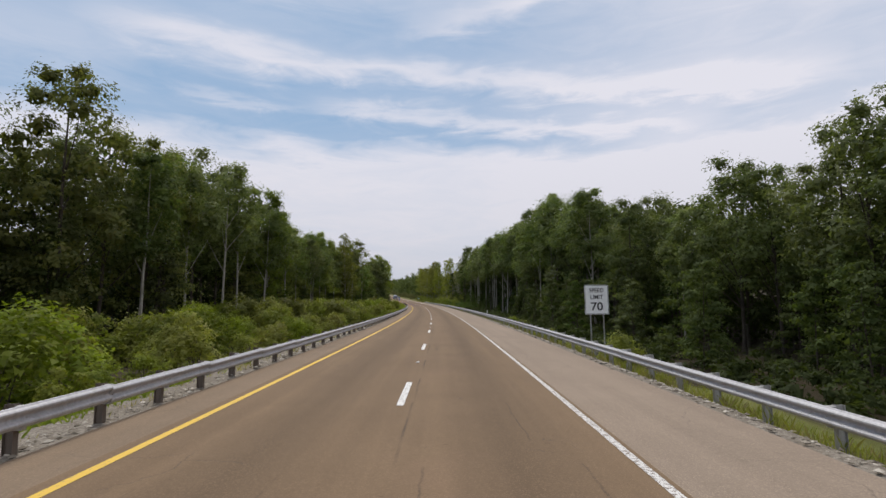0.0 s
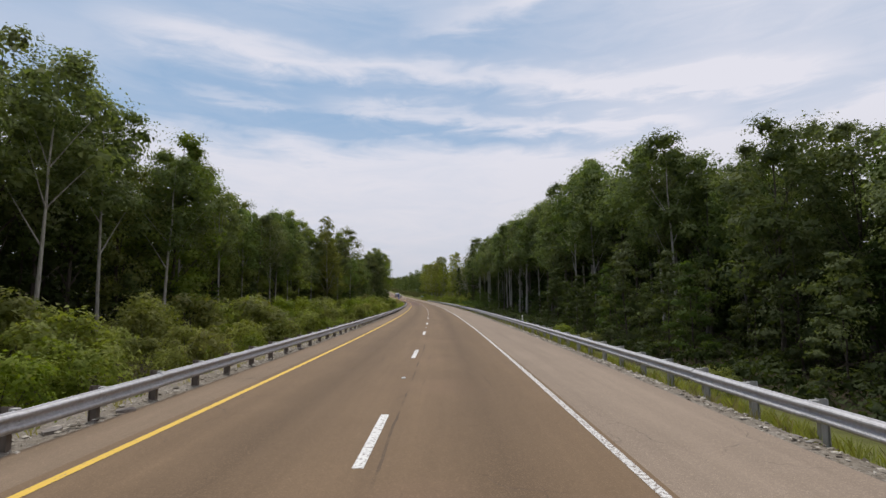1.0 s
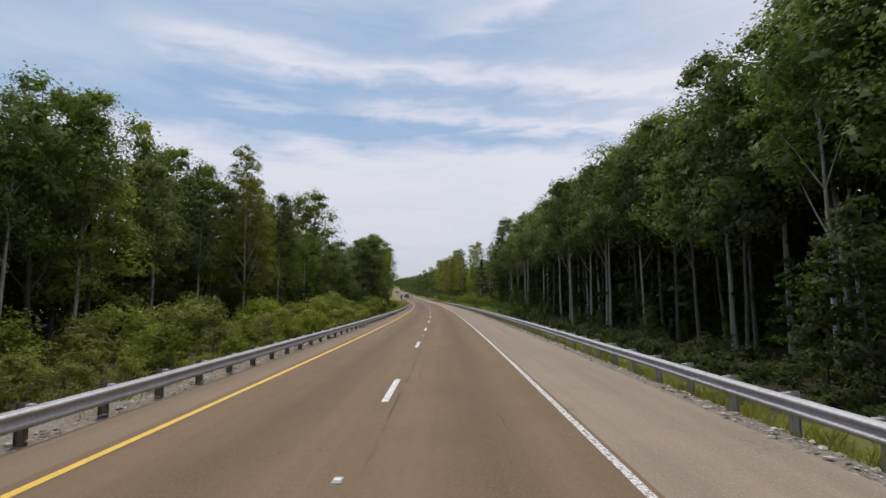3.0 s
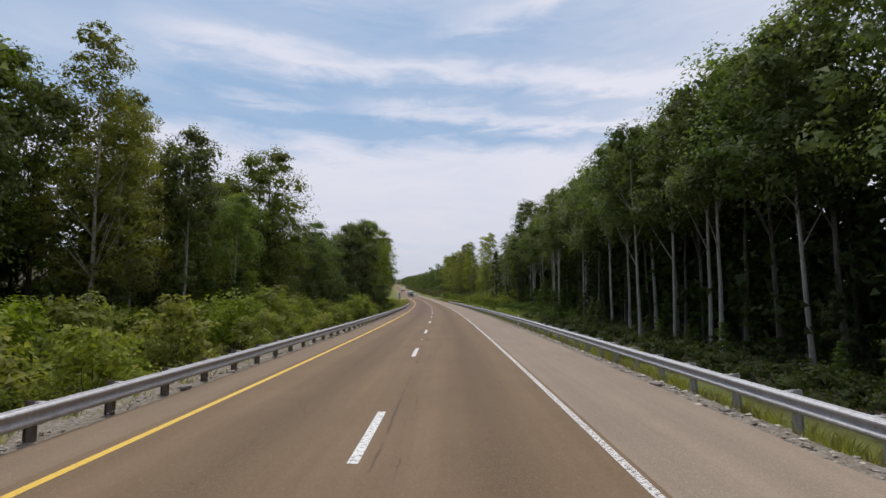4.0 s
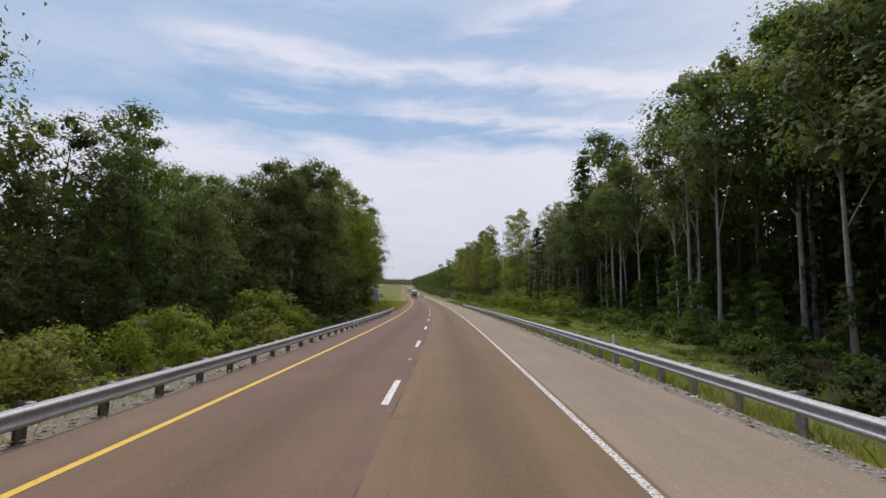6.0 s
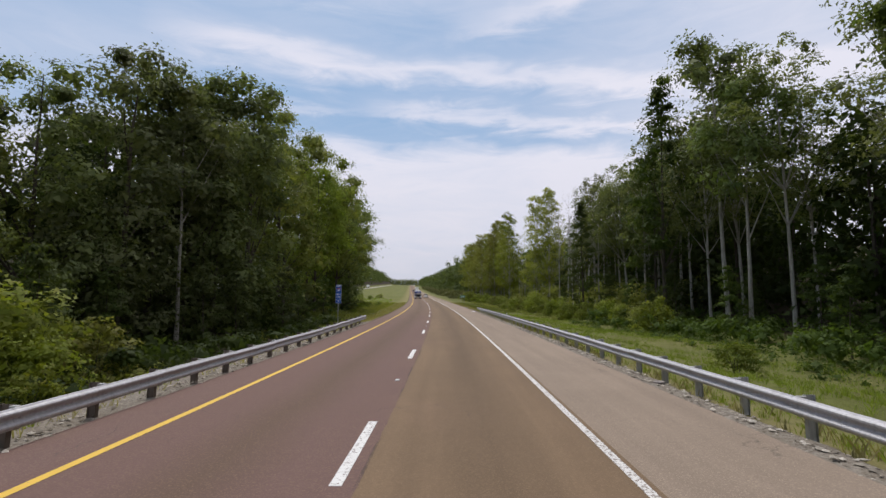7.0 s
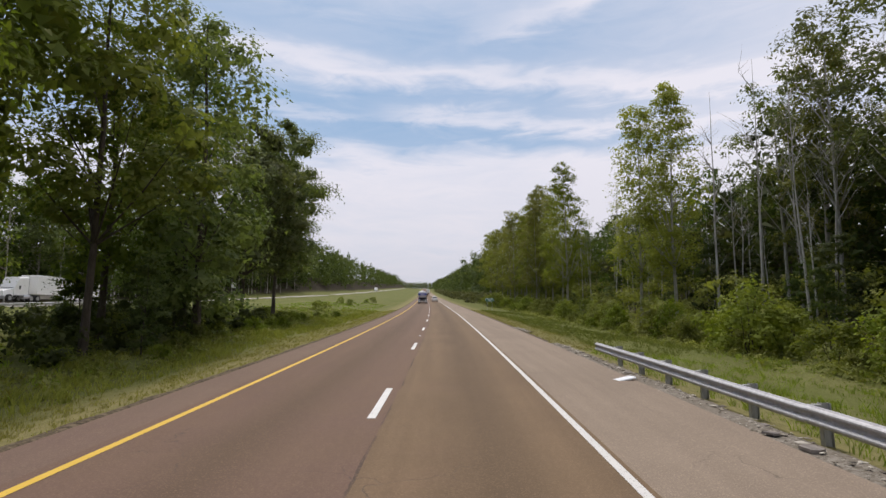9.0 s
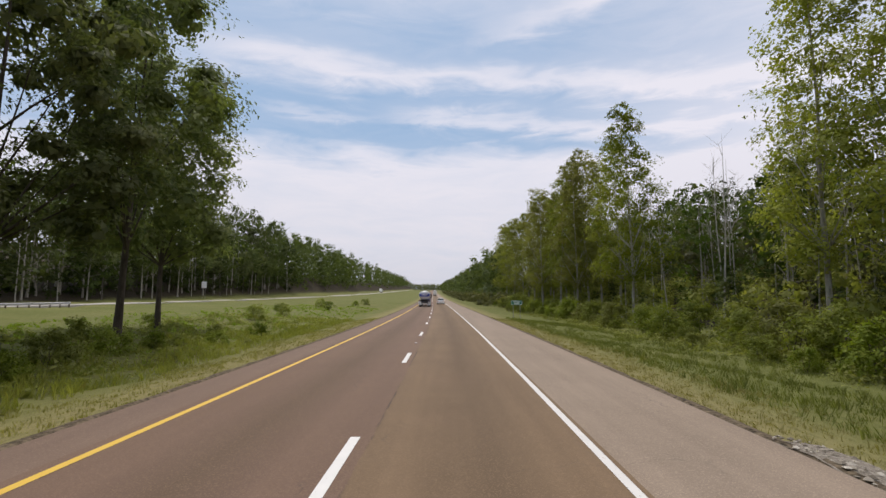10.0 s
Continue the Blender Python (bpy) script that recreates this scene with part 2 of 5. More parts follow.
def ground_material():
    m, n = material("grass_and_litter")
    where, u, v = uv_parts(n)
    blot = n.noise(where, 0.12, 5.0, 0.6)
    tuft = n.noise(where, 1.6, 5.0, 0.65)
    fine = n.noise(where, 18.0, 4.0, 0.7)
    grass = n.mix(tuft, (0.095, 0.106, 0.028, 1), (0.178, 0.188, 0.058, 1))
    dry = n.mix(fine, (0.190, 0.166, 0.066, 1), (0.300, 0.262, 0.118, 1))
    grass = n.mix(n.math("MULTIPLY", n.ramp(blot, [(0.45, 0.0), (0.7, 1.0)]), 0.4), grass, dry)
    # mown and sun-bleached beside the pavement
    near = n.math("ADD", bump_of(n, u, 5.6, 2.9), bump_of(n, u, -7.2, 3.0), clamp=True)
    grass = n.mix(n.math("MULTIPLY", near, n.math("ADD", 0.65, n.math("MULTIPLY", tuft, 0.9)), clamp=True), grass, dry)
    strand = n.noise(n.add("ShaderNodeMapping", {0: where, 3: (2.2, 0.7, 1.0)}).outputs[0], 3.2, 6.0, 0.75)
    grass = n.mix(n.math("MULTIPLY", n.ramp(strand, [(0.36, 1.0), (0.52, 0.0)]), 0.55), grass, (0.075, 0.085, 0.020, 1))
    litter = n.mix(n.noise(where, 7.0, 6.0, 0.7), (0.022, 0.018, 0.012, 1), (0.075, 0.060, 0.036, 1))
    # leaf litter under the woods: beyond the verge, up to where the median opens
    wood_r = n.math("MULTIPLY", n.math("SUBTRACT", u, n.math("ADD", n.math("ADD", 9.0, n.math("MULTIPLY", n.math("MULTIPLY", n.math("SUBTRACT", v, 190.0), 0.03, clamp=True), 13.0)), n.math("MULTIPLY", tuft, 3.0))), 0.4, clamp=True)
    wood_r = n.math("MULTIPLY", wood_r, n.math("MULTIPLY", n.math("SUBTRACT", 900.0, v), 0.05, clamp=True))
    wood_l = n.math("MULTIPLY", n.math("SUBTRACT", n.math("MULTIPLY", u, -1.0), n.math("ADD", 10.0, n.math("MULTIPLY", tuft, 3.0))), 0.4, clamp=True)
    wood_l = n.math("MULTIPLY", wood_l, n.math("MULTIPLY", n.math("SUBTRACT", 275.0, v), 0.05, clamp=True))
    far_l = n.math("MULTIPLY", n.math("SUBTRACT", n.math("MULTIPLY", u, -1.0), n.math("ADD", 69.0, n.math("MULTIPLY", tuft, 4.0))), 0.4, clamp=True)
    colour = n.mix(n.math("MAXIMUM", n.math("MAXIMUM", wood_r, wood_l), far_l), grass, litter)
    finish(n, colour, 0.95, bump=n.math("ADD", fine, tuft), bump_strength=0.7, bump_distance=0.05, specular=0.1)
    return m


def leaf_material(name, dark, light, gold=0.0):
    m, n = material(name)
    one = n.add("ShaderNodeNewGeometry").outputs["Random Per Island"]
    tree = n.add("ShaderNodeObjectInfo").outputs["Random"]
    where = n.add("ShaderNodeTexCoord").outputs["Object"]
    clump = n.noise(where, 0.45, 3.0)
    fac = n.math("ADD", n.math("MULTIPLY", one, 0.45), n.math("MULTIPLY", n.ramp(clump, [(0.34, 0.0), (0.66, 1.0)]), 0.55))
    colour = n.mix(fac, (*dark, 1), (*light, 1))
    hue = n.add("ShaderNodeHueSaturation", {"Hue": n.math("ADD", 0.478, n.math("MULTIPLY", tree, 0.034)), "Saturation": n.math("ADD", 0.82, n.math("MULTIPLY", tree, 0.25)),
                                            "Value": n.math("ADD", 0.70, n.math("MULTIPLY", n.math("FRACT", n.math("MULTIPLY", tree, 7.3)), 0.55)), "Color": colour}).outputs[0]
    if gold:
        hue = n.mix(n.math("MULTIPLY", n.math("GREATER_THAN", one, 0.9), gold), hue, (0.16, 0.13, 0.03, 1))
    pale = n.mix(1.0, hue, (1.5, 1.6, 0.7, 1), "MULTIPLY")
    finish(n, hue, 0.7, specular=0.12, through_light=pale)
    return m


def bark_material(name, dark, light, patch=0.5):
    m, n = material(name)
    where = n.add("ShaderNodeTexCoord").outputs["Object"]
    tall = n.add("ShaderNodeMapping", {0: where, 3: (6.0, 6.0, 0.9)}).outputs[0]
    rib = n.noise(tall, 1.6, 6.0, 0.7)
    spot_ = n.noise(where, 0.9, 3.0)
    colour = n.mix(n.ramp(rib, [(0.32, 0.0), (0.7, 1.0)]), (*dark, 1), (*light, 1))
    colour = n.mix(n.math("MULTIPLY", n.ramp(spot_, [(patch, 0.0), (patch + 0.15, 1.0)]), 0.5), colour, (*dark, 1))
    finish(n, colour, 0.92, bump=rib, bump_strength=0.8, bump_distance=0.04, specular=0.15)
    return m


def steel_material(name, base, rough):
    """Weathered galvanized steel with dull streaks."""
    m, n = material(name)
    where = n.add("ShaderNodeTexCoord").outputs["Object"]
    run = n.add("ShaderNodeMapping", {0: where, 3: (7.0, 7.0, 1.2)}).outputs[0]
    streak = n.noise(run, 2.0, 6.0, 0.65)
    blot = n.noise(where, 3.5, 5.0, 0.6)
    one = n.add("ShaderNodeObjectInfo").outputs["Random"]
    colour = n.mix(n.ramp(streak, [(0.3, 0.0), (0.72, 1.0)]), (*[c * 0.62 for c in base], 1), (*base, 1))
    colour = n.mix(n.math("MULTIPLY", n.ramp(blot, [(0.55, 0.0), (0.75, 1.0)]), 0.35), colour, (0.17, 0.15, 0.13, 1))
    colour = n.mix(n.math("MULTIPLY", one, 0.25), colour, (*[c * 0.7 for c in base], 1))
    finish(n, colour, n.math("ADD", rough, n.math("MULTIPLY", blot, 0.2)), 0.3, specular=0.4)
    return m


ASPHALT = asphalt("lane_asphalt", (0.190, 0.127, 0.074), True, 0.35)
SHOULDER = asphalt("shoulder_asphalt", (0.276, 0.213, 0.158), False, 0.45)
LEFT_SHOULDER = asphalt("narrow_shoulder_asphalt", (0.215, 0.155, 0.102), True, 0.35)
FAR_ASPHALT = asphalt("far_asphalt", (0.40, 0.37, 0.34), False, 0.4)
WHITE_LINE = line_paint("white_line_paint", (0.80, 0.79, 0.75), (0.24, 0.20, 0.17), 0.42)
WHITE_EDGE = line_paint("white_edge_paint", (0.74, 0.72, 0.68), (0.22, 0.18, 0.145), 0.45)
YELLOW_LINE = line_paint("yellow_line_paint", (0.78, 0.50, 0.06), (0.26, 0.20, 0.14), 0.36)
GROUND = ground_material()
LEAF_DEEP = leaf_material("deep_green_leaves", (0.062, 0.090, 0.034), (0.200, 0.238, 0.082))
LEAF_MID = leaf_material("green_leaves", (0.084, 0.118, 0.022), (0.245, 0.285, 0.058), 0.4)
# the wood's inner shade put into the leaf colour, for back trees and undergrowth
LEAF_WOOD_SHADE = leaf_material("cedar_green_leaves", (0.024, 0.038, 0.010), (0.062, 0.082, 0.022))
# brighter leaf green: sunlight on the edge trees, put into the colour
LEAF_SUN = leaf_material("sunlit_green_leaves", (0.092, 0.124, 0.024), (0.275, 0.312, 0.066), 0.3)
LEAF_OLIVE = leaf_material("olive_brush_leaves", (0.052, 0.058, 0.026), (0.150, 0.150, 0.062))
LEAF_BANK = leaf_material("bank_green_leaves", (0.048, 0.070, 0.024), (0.130, 0.158, 0.052))
# shade put into the green of understory, pines and distant woods
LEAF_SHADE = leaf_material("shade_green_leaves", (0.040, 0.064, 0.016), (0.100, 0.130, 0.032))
LEAF_LIGHT = leaf_material("yellow_green_leaves", (0.130, 0.154, 0.024), (0.310, 0.322, 0.062), 0.6)
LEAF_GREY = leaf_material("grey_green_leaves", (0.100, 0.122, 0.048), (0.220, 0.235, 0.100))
LEAF_BUSH = leaf_material("shrub_leaves", (0.085, 0.118, 0.017), (0.255, 0.285, 0.046), 0.4)
LEAF_LUSH = leaf_material("lush_shrub_leaves", (0.105, 0.138, 0.016), (0.250, 0.278, 0.044), 0.3)
BARK_DARK = bark_material("dark_bark", (0.045, 0.036, 0.028), (0.12, 0.10, 0.08))
BARK_PALE = bark_material("pale_bark", (0.20, 0.18, 0.15), (0.48, 0.45, 0.39), 0.6)
BARK_GREY = bark_material("grey_bark", (0.060, 0.052, 0.043), (0.19, 0.17, 0.145), 0.5)
BARK_DEAD = bark_material("dead_grey_bark", (0.27, 0.245, 0.21), (0.55, 0.52, 0.47), 0.6)
STEEL = steel_material("galvanized_steel", (0.55, 0.54, 0.55), 0.46)
POST_STEEL = steel_material("dull_post_steel", (0.50, 0.49, 0.465), 0.6)
RUSTY = steel_material("rust_stained_steel", (0.23, 0.185, 0.15), 0.7)
TIMBER = bark_material("weathered_timber", (0.13, 0.11, 0.09), (0.30, 0.27, 0.23))

# ---- mesh helpers ----


def mesh_from(name, verts, faces, mats, uvs=None, smooth=False):
    me = bpy.data.meshes.new(name)
    me.from_pydata([tuple(map(float, v)) for v in verts], [], [tuple(map(int, f)) for f in faces])
    for m in mats if isinstance(mats, (list, tuple)) else [mats]:
        me.materials.append(m)
    if uvs is not None:
        layer = me.uv_layers.new(name="UVMap")
        index = np.empty(len(me.loops), np.int32)
        me.loops.foreach_get("vertex_index", index)
        layer.data.foreach_set("uv", np.asarray(uvs, np.float32)[index].ravel())
    if smooth:
        me.polygons.foreach_set("use_smooth", [True] * len(me.polygons))
    me.update()
    return me


def quads_mesh(name, corners, mat, smooth=False):
    """A mesh of loose quads from an array (n, 4, 3)."""
    count = len(corners)
    me = bpy.data.meshes.new(name)
    me.vertices.add(count * 4)
    me.vertices.foreach_set("co", corners.astype(np.float32).ravel())
    me.loops.add(count * 4)
    me.loops.foreach_set("vertex_index", np.arange(count * 4, dtype=np.int32))
    me.polygons.add(count)
    me.polygons.foreach_set("loop_start", np.arange(0, count * 4, 4, dtype=np.int32))
    me.polygons.foreach_set("loop_total", np.full(count, 4, np.int32))
    me.materials.append(mat)
    me.update(calc_edges=True)
    me.validate()
    return me


def empty(name, m=None):
    ob = new(name)
    ob.empty_display_size = 0.3
    if m is not None:
        ob.matrix_basis = m
    return ob


def child(name, me, parent, label="", m=None):
    ob = new(name, me)
    ob.parent = parent
    if m is not None:
        ob.matrix_basis = m
    return tagged(ob, label) if label else ob


def part(name, bm, mat, parent, label="", smooth=False, m=None):
    me = bpy.data.meshes.new(name)
    bm.to_mesh(me)
    bm.free()
    me.materials.append(mat)
    if smooth:
        me.polygons.foreach_set("use_smooth", [True] * len(me.polygons))
    return child(name, me, parent, label, m)


def block(x0, x1, y0, y1, z0, z1, bevel=0.0, segments=1):
    bm = bmesh.new()
    bmesh.ops.create_cube(bm, size=1.0, matrix=Matrix.Translation(((x0 + x1) / 2, (y0 + y1) / 2, (z0 + z1) / 2)) @ Matrix.Diagonal((x1 - x0, y1 - y0, z1 - z0, 1)))
    if bevel:
        bmesh.ops.bevel(bm, geom=list(bm.edges), offset=bevel, segments=segments, affect="EDGES")
    return bm


def drum(radius, length, axis="z", sides=16, m=None, bevel=0.0):
    bm = bmesh.new()
    turn = {"z": Matrix(), "x": pose(0, 0, 0, 0, 90, 0), "y": pose(0, 0, 0, 90, 0, 0)}[axis]
    bmesh.ops.create_cone(bm, cap_ends=True, segments=sides, radius1=radius, radius2=radius, depth=length, matrix=(m or Matrix()) @ turn)
    if bevel:
        bmesh.ops.bevel(bm, geom=[e for e in bm.edges if any(len(f.verts) > 4 for f in e.link_faces)], offset=bevel, segments=2, affect="EDGES")
    return bm


def sheet(name, s_values, a_values, height, mat, label, category="", thick=0.0, kind="structure"):
    """A strip that follows the road: its grid is s by a, height(s, a) over the road's plane."""
    s, a = np.meshgrid(np.asarray(s_values, float), np.asarray(a_values, float), indexing="ij")
    z = height(s, a) if callable(height) else np.full_like(s, height)
    pts = place(s, a, z).reshape(-1, 3)
    rows, cols = s.shape
    i = np.arange(rows * cols).reshape(rows, cols)
    faces = np.stack((i[:-1, :-1], i[:-1, 1:], i[1:, 1:], i[1:, :-1]), -1).reshape(-1, 4).tolist()
    verts = pts
    uvs = np.stack((a, s), -1).reshape(-1, 2)
    if thick:
        count = len(pts)
        verts = np.concatenate((pts, pts - np.array((0, 0, thick))))
        uvs = np.concatenate((uvs, uvs))
        rim = list(i[:, 0]) + list(i[-1, 1:]) + list(i[::-1, -1][1:]) + list(i[0, ::-1][1:-1])
        faces = faces + [[q, p, p + count, q + count] for p, q in zip(rim, rim[1:] + rim[:1])]
    ob = new(name, mesh_from(name, verts, faces, mat, uvs))
    return tagged(ob, label, category or name.replace("_", " "), kind=kind)


# ---- ground ----
LEFT_EDGE, RIGHT_EDGE = -6.12, 5.0
YELLOW, DASHES, WHITE = -4.78, -1.27, 2.23


def lerp_profile(a, knots):
    return np.interp(a, [k[0] for k in knots], [k[1] for k in knots])


def land(s, a):
    """Height of the ground over the road's plane."""
    wood = lerp_profile(a, [(-300, 14), (-120, 5), (-72, 0.8), (-50, 0.4), (-30, -1.4), (-14, -1.6), (-9, -0.95), (-6.9, -0.16), (-6.2, -0.06), (-6.0, -0.12), (4.9, -0.12), (5.1, -0.06), (5.6, -0.15), (6.05, -0.27),
                            (8.5, -1.15), (14, -2.3), (24, -3.0), (45, -2.0), (80, 2.0), (120, 5), (300, 14)])
    open_ = lerp_profile(a, [(-300, 26), (-120, 8), (-72, 0.9), (-50, 0.5), (-30, 0.0), (-19, -0.2), (-13, -0.6), (-10, -0.5), (-7.5, -0.2), (-6.2, -0.05), (-6.0, -0.12), (4.9, -0.12), (5.1, -0.05), (6.05, -0.2),
                             (10, -0.55), (14, -0.9), (24, -1.0), (36, 0.8), (60, 7.0), (100, 15), (140, 18), (300, 26)])
    k = np.where(a > 0, np.clip((s - 180) / 45, 0, 1), np.clip((s - 225) / 60, 0, 1))
    z = wood * (1 - k) + open_ * k
    # a wooded bank climbs beyond the opposite carriageway
    z = z + 10.0 * np.clip((s - 370) / 150, 0, 1) * np.clip((-a - 70) / 14, 0, 1)
    rough = np.clip((np.abs(a + 0.5) - 7.5) / 4, 0, 1)
    return z + rough * (0.22 * np.sin(s * 0.21 + a * 0.33) * np.sin(a * 0.27 - s * 0.05) + 0.12 * np.sin(s * 0.7 + 1.3 * a))


S_NEAR = np.concatenate((np.arange(-100, 480, 4.0), np.arange(480, 2390, 30.0)))
A_GROUND = np.array([-2400, -1400, -700, -300, -200, -150, -120, -100, -85, -72, -66, -60, -55, -50, -44, -38, -32, -27, -22, -18, -15, -12.5, -10.5, -9, -8, -7.4, -6.9, -6.5, -6.2, -6.0,
                     4.9, 5.1, 5.4, 5.7, 6.2, 7, 8, 9, 10.5, 12.5, 15, 18, 22, 27, 32, 40, 50, 65, 85, 110, 140, 200, 300, 700, 1400, 2400])
sheet("ground", S_NEAR, A_GROUND, land, GROUND, "grassy verges and leaf-littered woodland floor beside the highway", "ground")
S_ROAD = np.concatenate((np.arange(-90, 480, 3.0), np.arange(480, 2300, 20.0)))
sheet("road", S_ROAD, [-5.05, -3, -1.05, 0.6, 2.37], 0.0, ASPHALT, "worn brown-grey asphalt of two traffic lanes", "road", 0.1)
sheet("shoulder_left", S_ROAD, [LEFT_EDGE, -5.6, -5.05], 0.0, LEFT_SHOULDER, "narrow paved shoulder of worn asphalt", "road shoulder", 0.1)
sheet("shoulder_right", S_ROAD, [2.37, 3.6, RIGHT_EDGE], 0.0, SHOULDER, "wide pale grey asphalt shoulder with coarse stone", "road shoulder", 0.1)
sheet("edge_line_yellow", S_ROAD, [YELLOW - 0.07, YELLOW + 0.07], 0.005, YELLOW_LINE, "solid yellow edge line painted on asphalt", "road marking")
sheet("edge_line_white", S_ROAD, [WHITE - 0.062, WHITE + 0.062], 0.005, WHITE_EDGE, "solid white edge line, chipped along its sides", "road marking")
for k in range(-2, 62):
    s0 = k * 12.19
    tagged(sheet("lane_dash", [s0, s0 + 1.5, s0 + 3.05], [DASHES - 0.075, DASHES + 0.075], 0.005, WHITE_LINE, "white painted lane dash on worn asphalt", "lane dash", kind="structure"), group="lane dashes")
sheet("far_road", np.arange(100, 1900, 10.0), [-66.5, -62, -56.5], 0.78, FAR_ASPHALT, "pale opposite carriageway beyond the grassy median", "road", 0.4)

# ---- guardrails ----
PITCH = 1.905


def beam_mesh(length):
    """One W-beam panel, its face towards +x, lying along y from 0."""
    line = [(0.000, 0.156), (0.012, 0.153), (0.030, 0.132), (0.060, 0.118), (0.081, 0.098), (0.081, 0.072), (0.060, 0.050), (0.022, 0.024), (0.012, 0.0)]
    line = line + [(x, -z) for x, z in reversed(line[:-1])]
    back = [(x - 0.005, z) for x, z in line]
    ring = line + back[::-1]
    verts = [(x, y, z) for y in (0.0, length * 0.5, length) for x, z in ring]
    count = len(ring)
    faces = [(r * count + k, r * count + (k + 1) % count, (r + 1) * count + (k + 1) % count, (r + 1) * count + k) for r in range(2) for k in range(count)]
    half = len(line)
    for r, flip in ((0, False), (2, True)):
        for k in range(half - 1):
            q = (r * count + k, r * count + k + 1, r * count + count - 2 - k, r * count + count - 1 - k)
            faces.append(q if flip else q[::-1])
    return mesh_from("beam", verts, faces, STEEL, smooth=False)


def bolt_mesh():
    bm = drum(0.016, 0.014, "x", 8)
    me = bpy.data.meshes.new("bolt")
    bm.to_mesh(me)
    bm.free()
    me.materials.append(POST_STEEL)
    return me


def post_mesh(low, high, mat):
    """A rolled steel I-post: two flanges and a web."""
    bm = bmesh.new()
    for x0, x1, y0, y1 in ((-0.075, -0.067, -0.05, 0.05), (0.067, 0.075, -0.05, 0.05), (-0.067, 0.067, -0.004, 0.004)):
        other = block(x0, x1, y0, y1, low, high)
        me = bpy.data.meshes.new("piece")
        other.to_mesh(me)
        other.free()
        bm.from_mesh(me)
        bpy.data.meshes.remove(me)
    me = bpy.data.meshes.new("post")
    bm.to_mesh(me)
    bm.free()
    me.materials.append(mat)
    return me


def simple(name, bm, mat):
    me = bpy.data.meshes.new(name)
    bm.to_mesh(me)
    bm.free()
    me.materials.append(mat)
    return me


BEAM, BOLT = beam_mesh(2 * PITCH + 0.02), bolt_mesh()
SPACER = simple("spacer_block", block(-0.06, 0.06, -0.05, 0.05, -0.17, 0.17, 0.008), POST_STEEL)


def guardrail(first, posts, face, level, side, label, base=0.0, rise=None):
    """A line of W-beam panels on steel posts; side is +1 where the face looks to +a."""
    root = empty("guardrail", turned(first, face, 0.0))
    back = root.matrix_basis.inverted()
    post = post_mesh(-0.75 - level, 0.19, RUSTY if side > 0 else POST_STEEL)
    turn = 0.0 if side > 0 else 180.0
    sag = random.Random(5)
    for k in range(posts):
        s = first + k * PITCH
        centre = float(np.interp(s, *rise)) if rise else level
        dz = sag.gauss(0, 0.008)
        lean = sag.gauss(0, 0.7)
        at = turned(s, face - side * 0.19 + base, centre + dz, turn) @ pose(0, 0, 0, sag.gauss(0, 0.6), lean, 0)
        child("post", post, root, m=back @ at)
        child("spacer_block", SPACER, root, m=back @ turned(s, face - side * 0.06 + base, centre + dz, turn))
        child("bolt", BOLT, root, m=back @ turned(s, face + side * 0.02, centre, turn))
        if k % 2 == 0 and k < posts - 1:
            p0, p1 = spot(s - 0.12 if side > 0 else s + 2 * PITCH + 0.12, face, centre), spot(s + 2 * PITCH - 0.12 if side > 0 else s + 0.12, face, centre)
            d = p1 - p0
            m = Matrix.Translation(p0 + Vector((0, 0, sag.gauss(0, 0.004)))) @ pose(0, 0, 0, math.degrees(math.atan2(d.z, math.hypot(d.x, d.y))), sag.gauss(0, 0.8), math.degrees(math.atan2(-d.x, d.y)))
            child("beam", BEAM, root, m=back @ m)
    return tagged(root, label, "guardrail")


guardrail(8.8 - 13 * PITCH, 136, -6.24, 0.40, 1, "weathered galvanized steel guardrail on rust-brown steel posts in gravel", rise=((-20, 6, 20, 225, 243), (0.52, 0.50, 0.39, 0.38, 0.50)))
guardrail(150.95 - 87 * PITCH, 154, 5.85, 0.41, -1, "galvanized steel guardrail on dull grey steel posts beside the shoulder", rise=((0, 90, 150, 215, 265), (0.31, 0.33, 0.36, 0.34, 0.28)))
far_rail = guardrail(300.0, 35, -54.6, 1.15, 1, "low steel guardrail along the far carriageway")

# ---- trees ----
rng = np.random.default_rng(7)


def tube(points, radii, sides=6):
    """Verts and faces of a round tapered limb along points."""
    points = np.asarray(points, float)
    verts, faces = [], []
    for i, (p, r) in enumerate(zip(points, radii)):
        d = points[min(i + 1, len(points) - 1)] - points[max(i - 1, 0)]
        d /= max(np.linalg.norm(d), 1e-6)
        side = np.cross(d, (0.31, 0.95, 0.1))
        side /= max(np.linalg.norm(side), 1e-6)
        other = np.cross(d, side)
        for k in range(sides):
            w = 2 * math.pi * k / sides
            verts.append(p + r * (math.cos(w) * side + math.sin(w) * other))
        if i:
            b = (i - 1) * sides
            for k in range(sides):
                faces.append((b + k, b + (k + 1) % sides, b + sides + (k + 1) % sides, b + sides + k))
    return verts, faces


def tubes_mesh(name, limbs, mat):
    verts, faces = [], []
    for points, radii, sides in limbs:
        v, f = tube(points, radii, sides)
        faces += [tuple(i + len(verts) for i in q) for q in f]
        verts += v
    return mesh_from(name, verts, faces, mat, smooth=True)


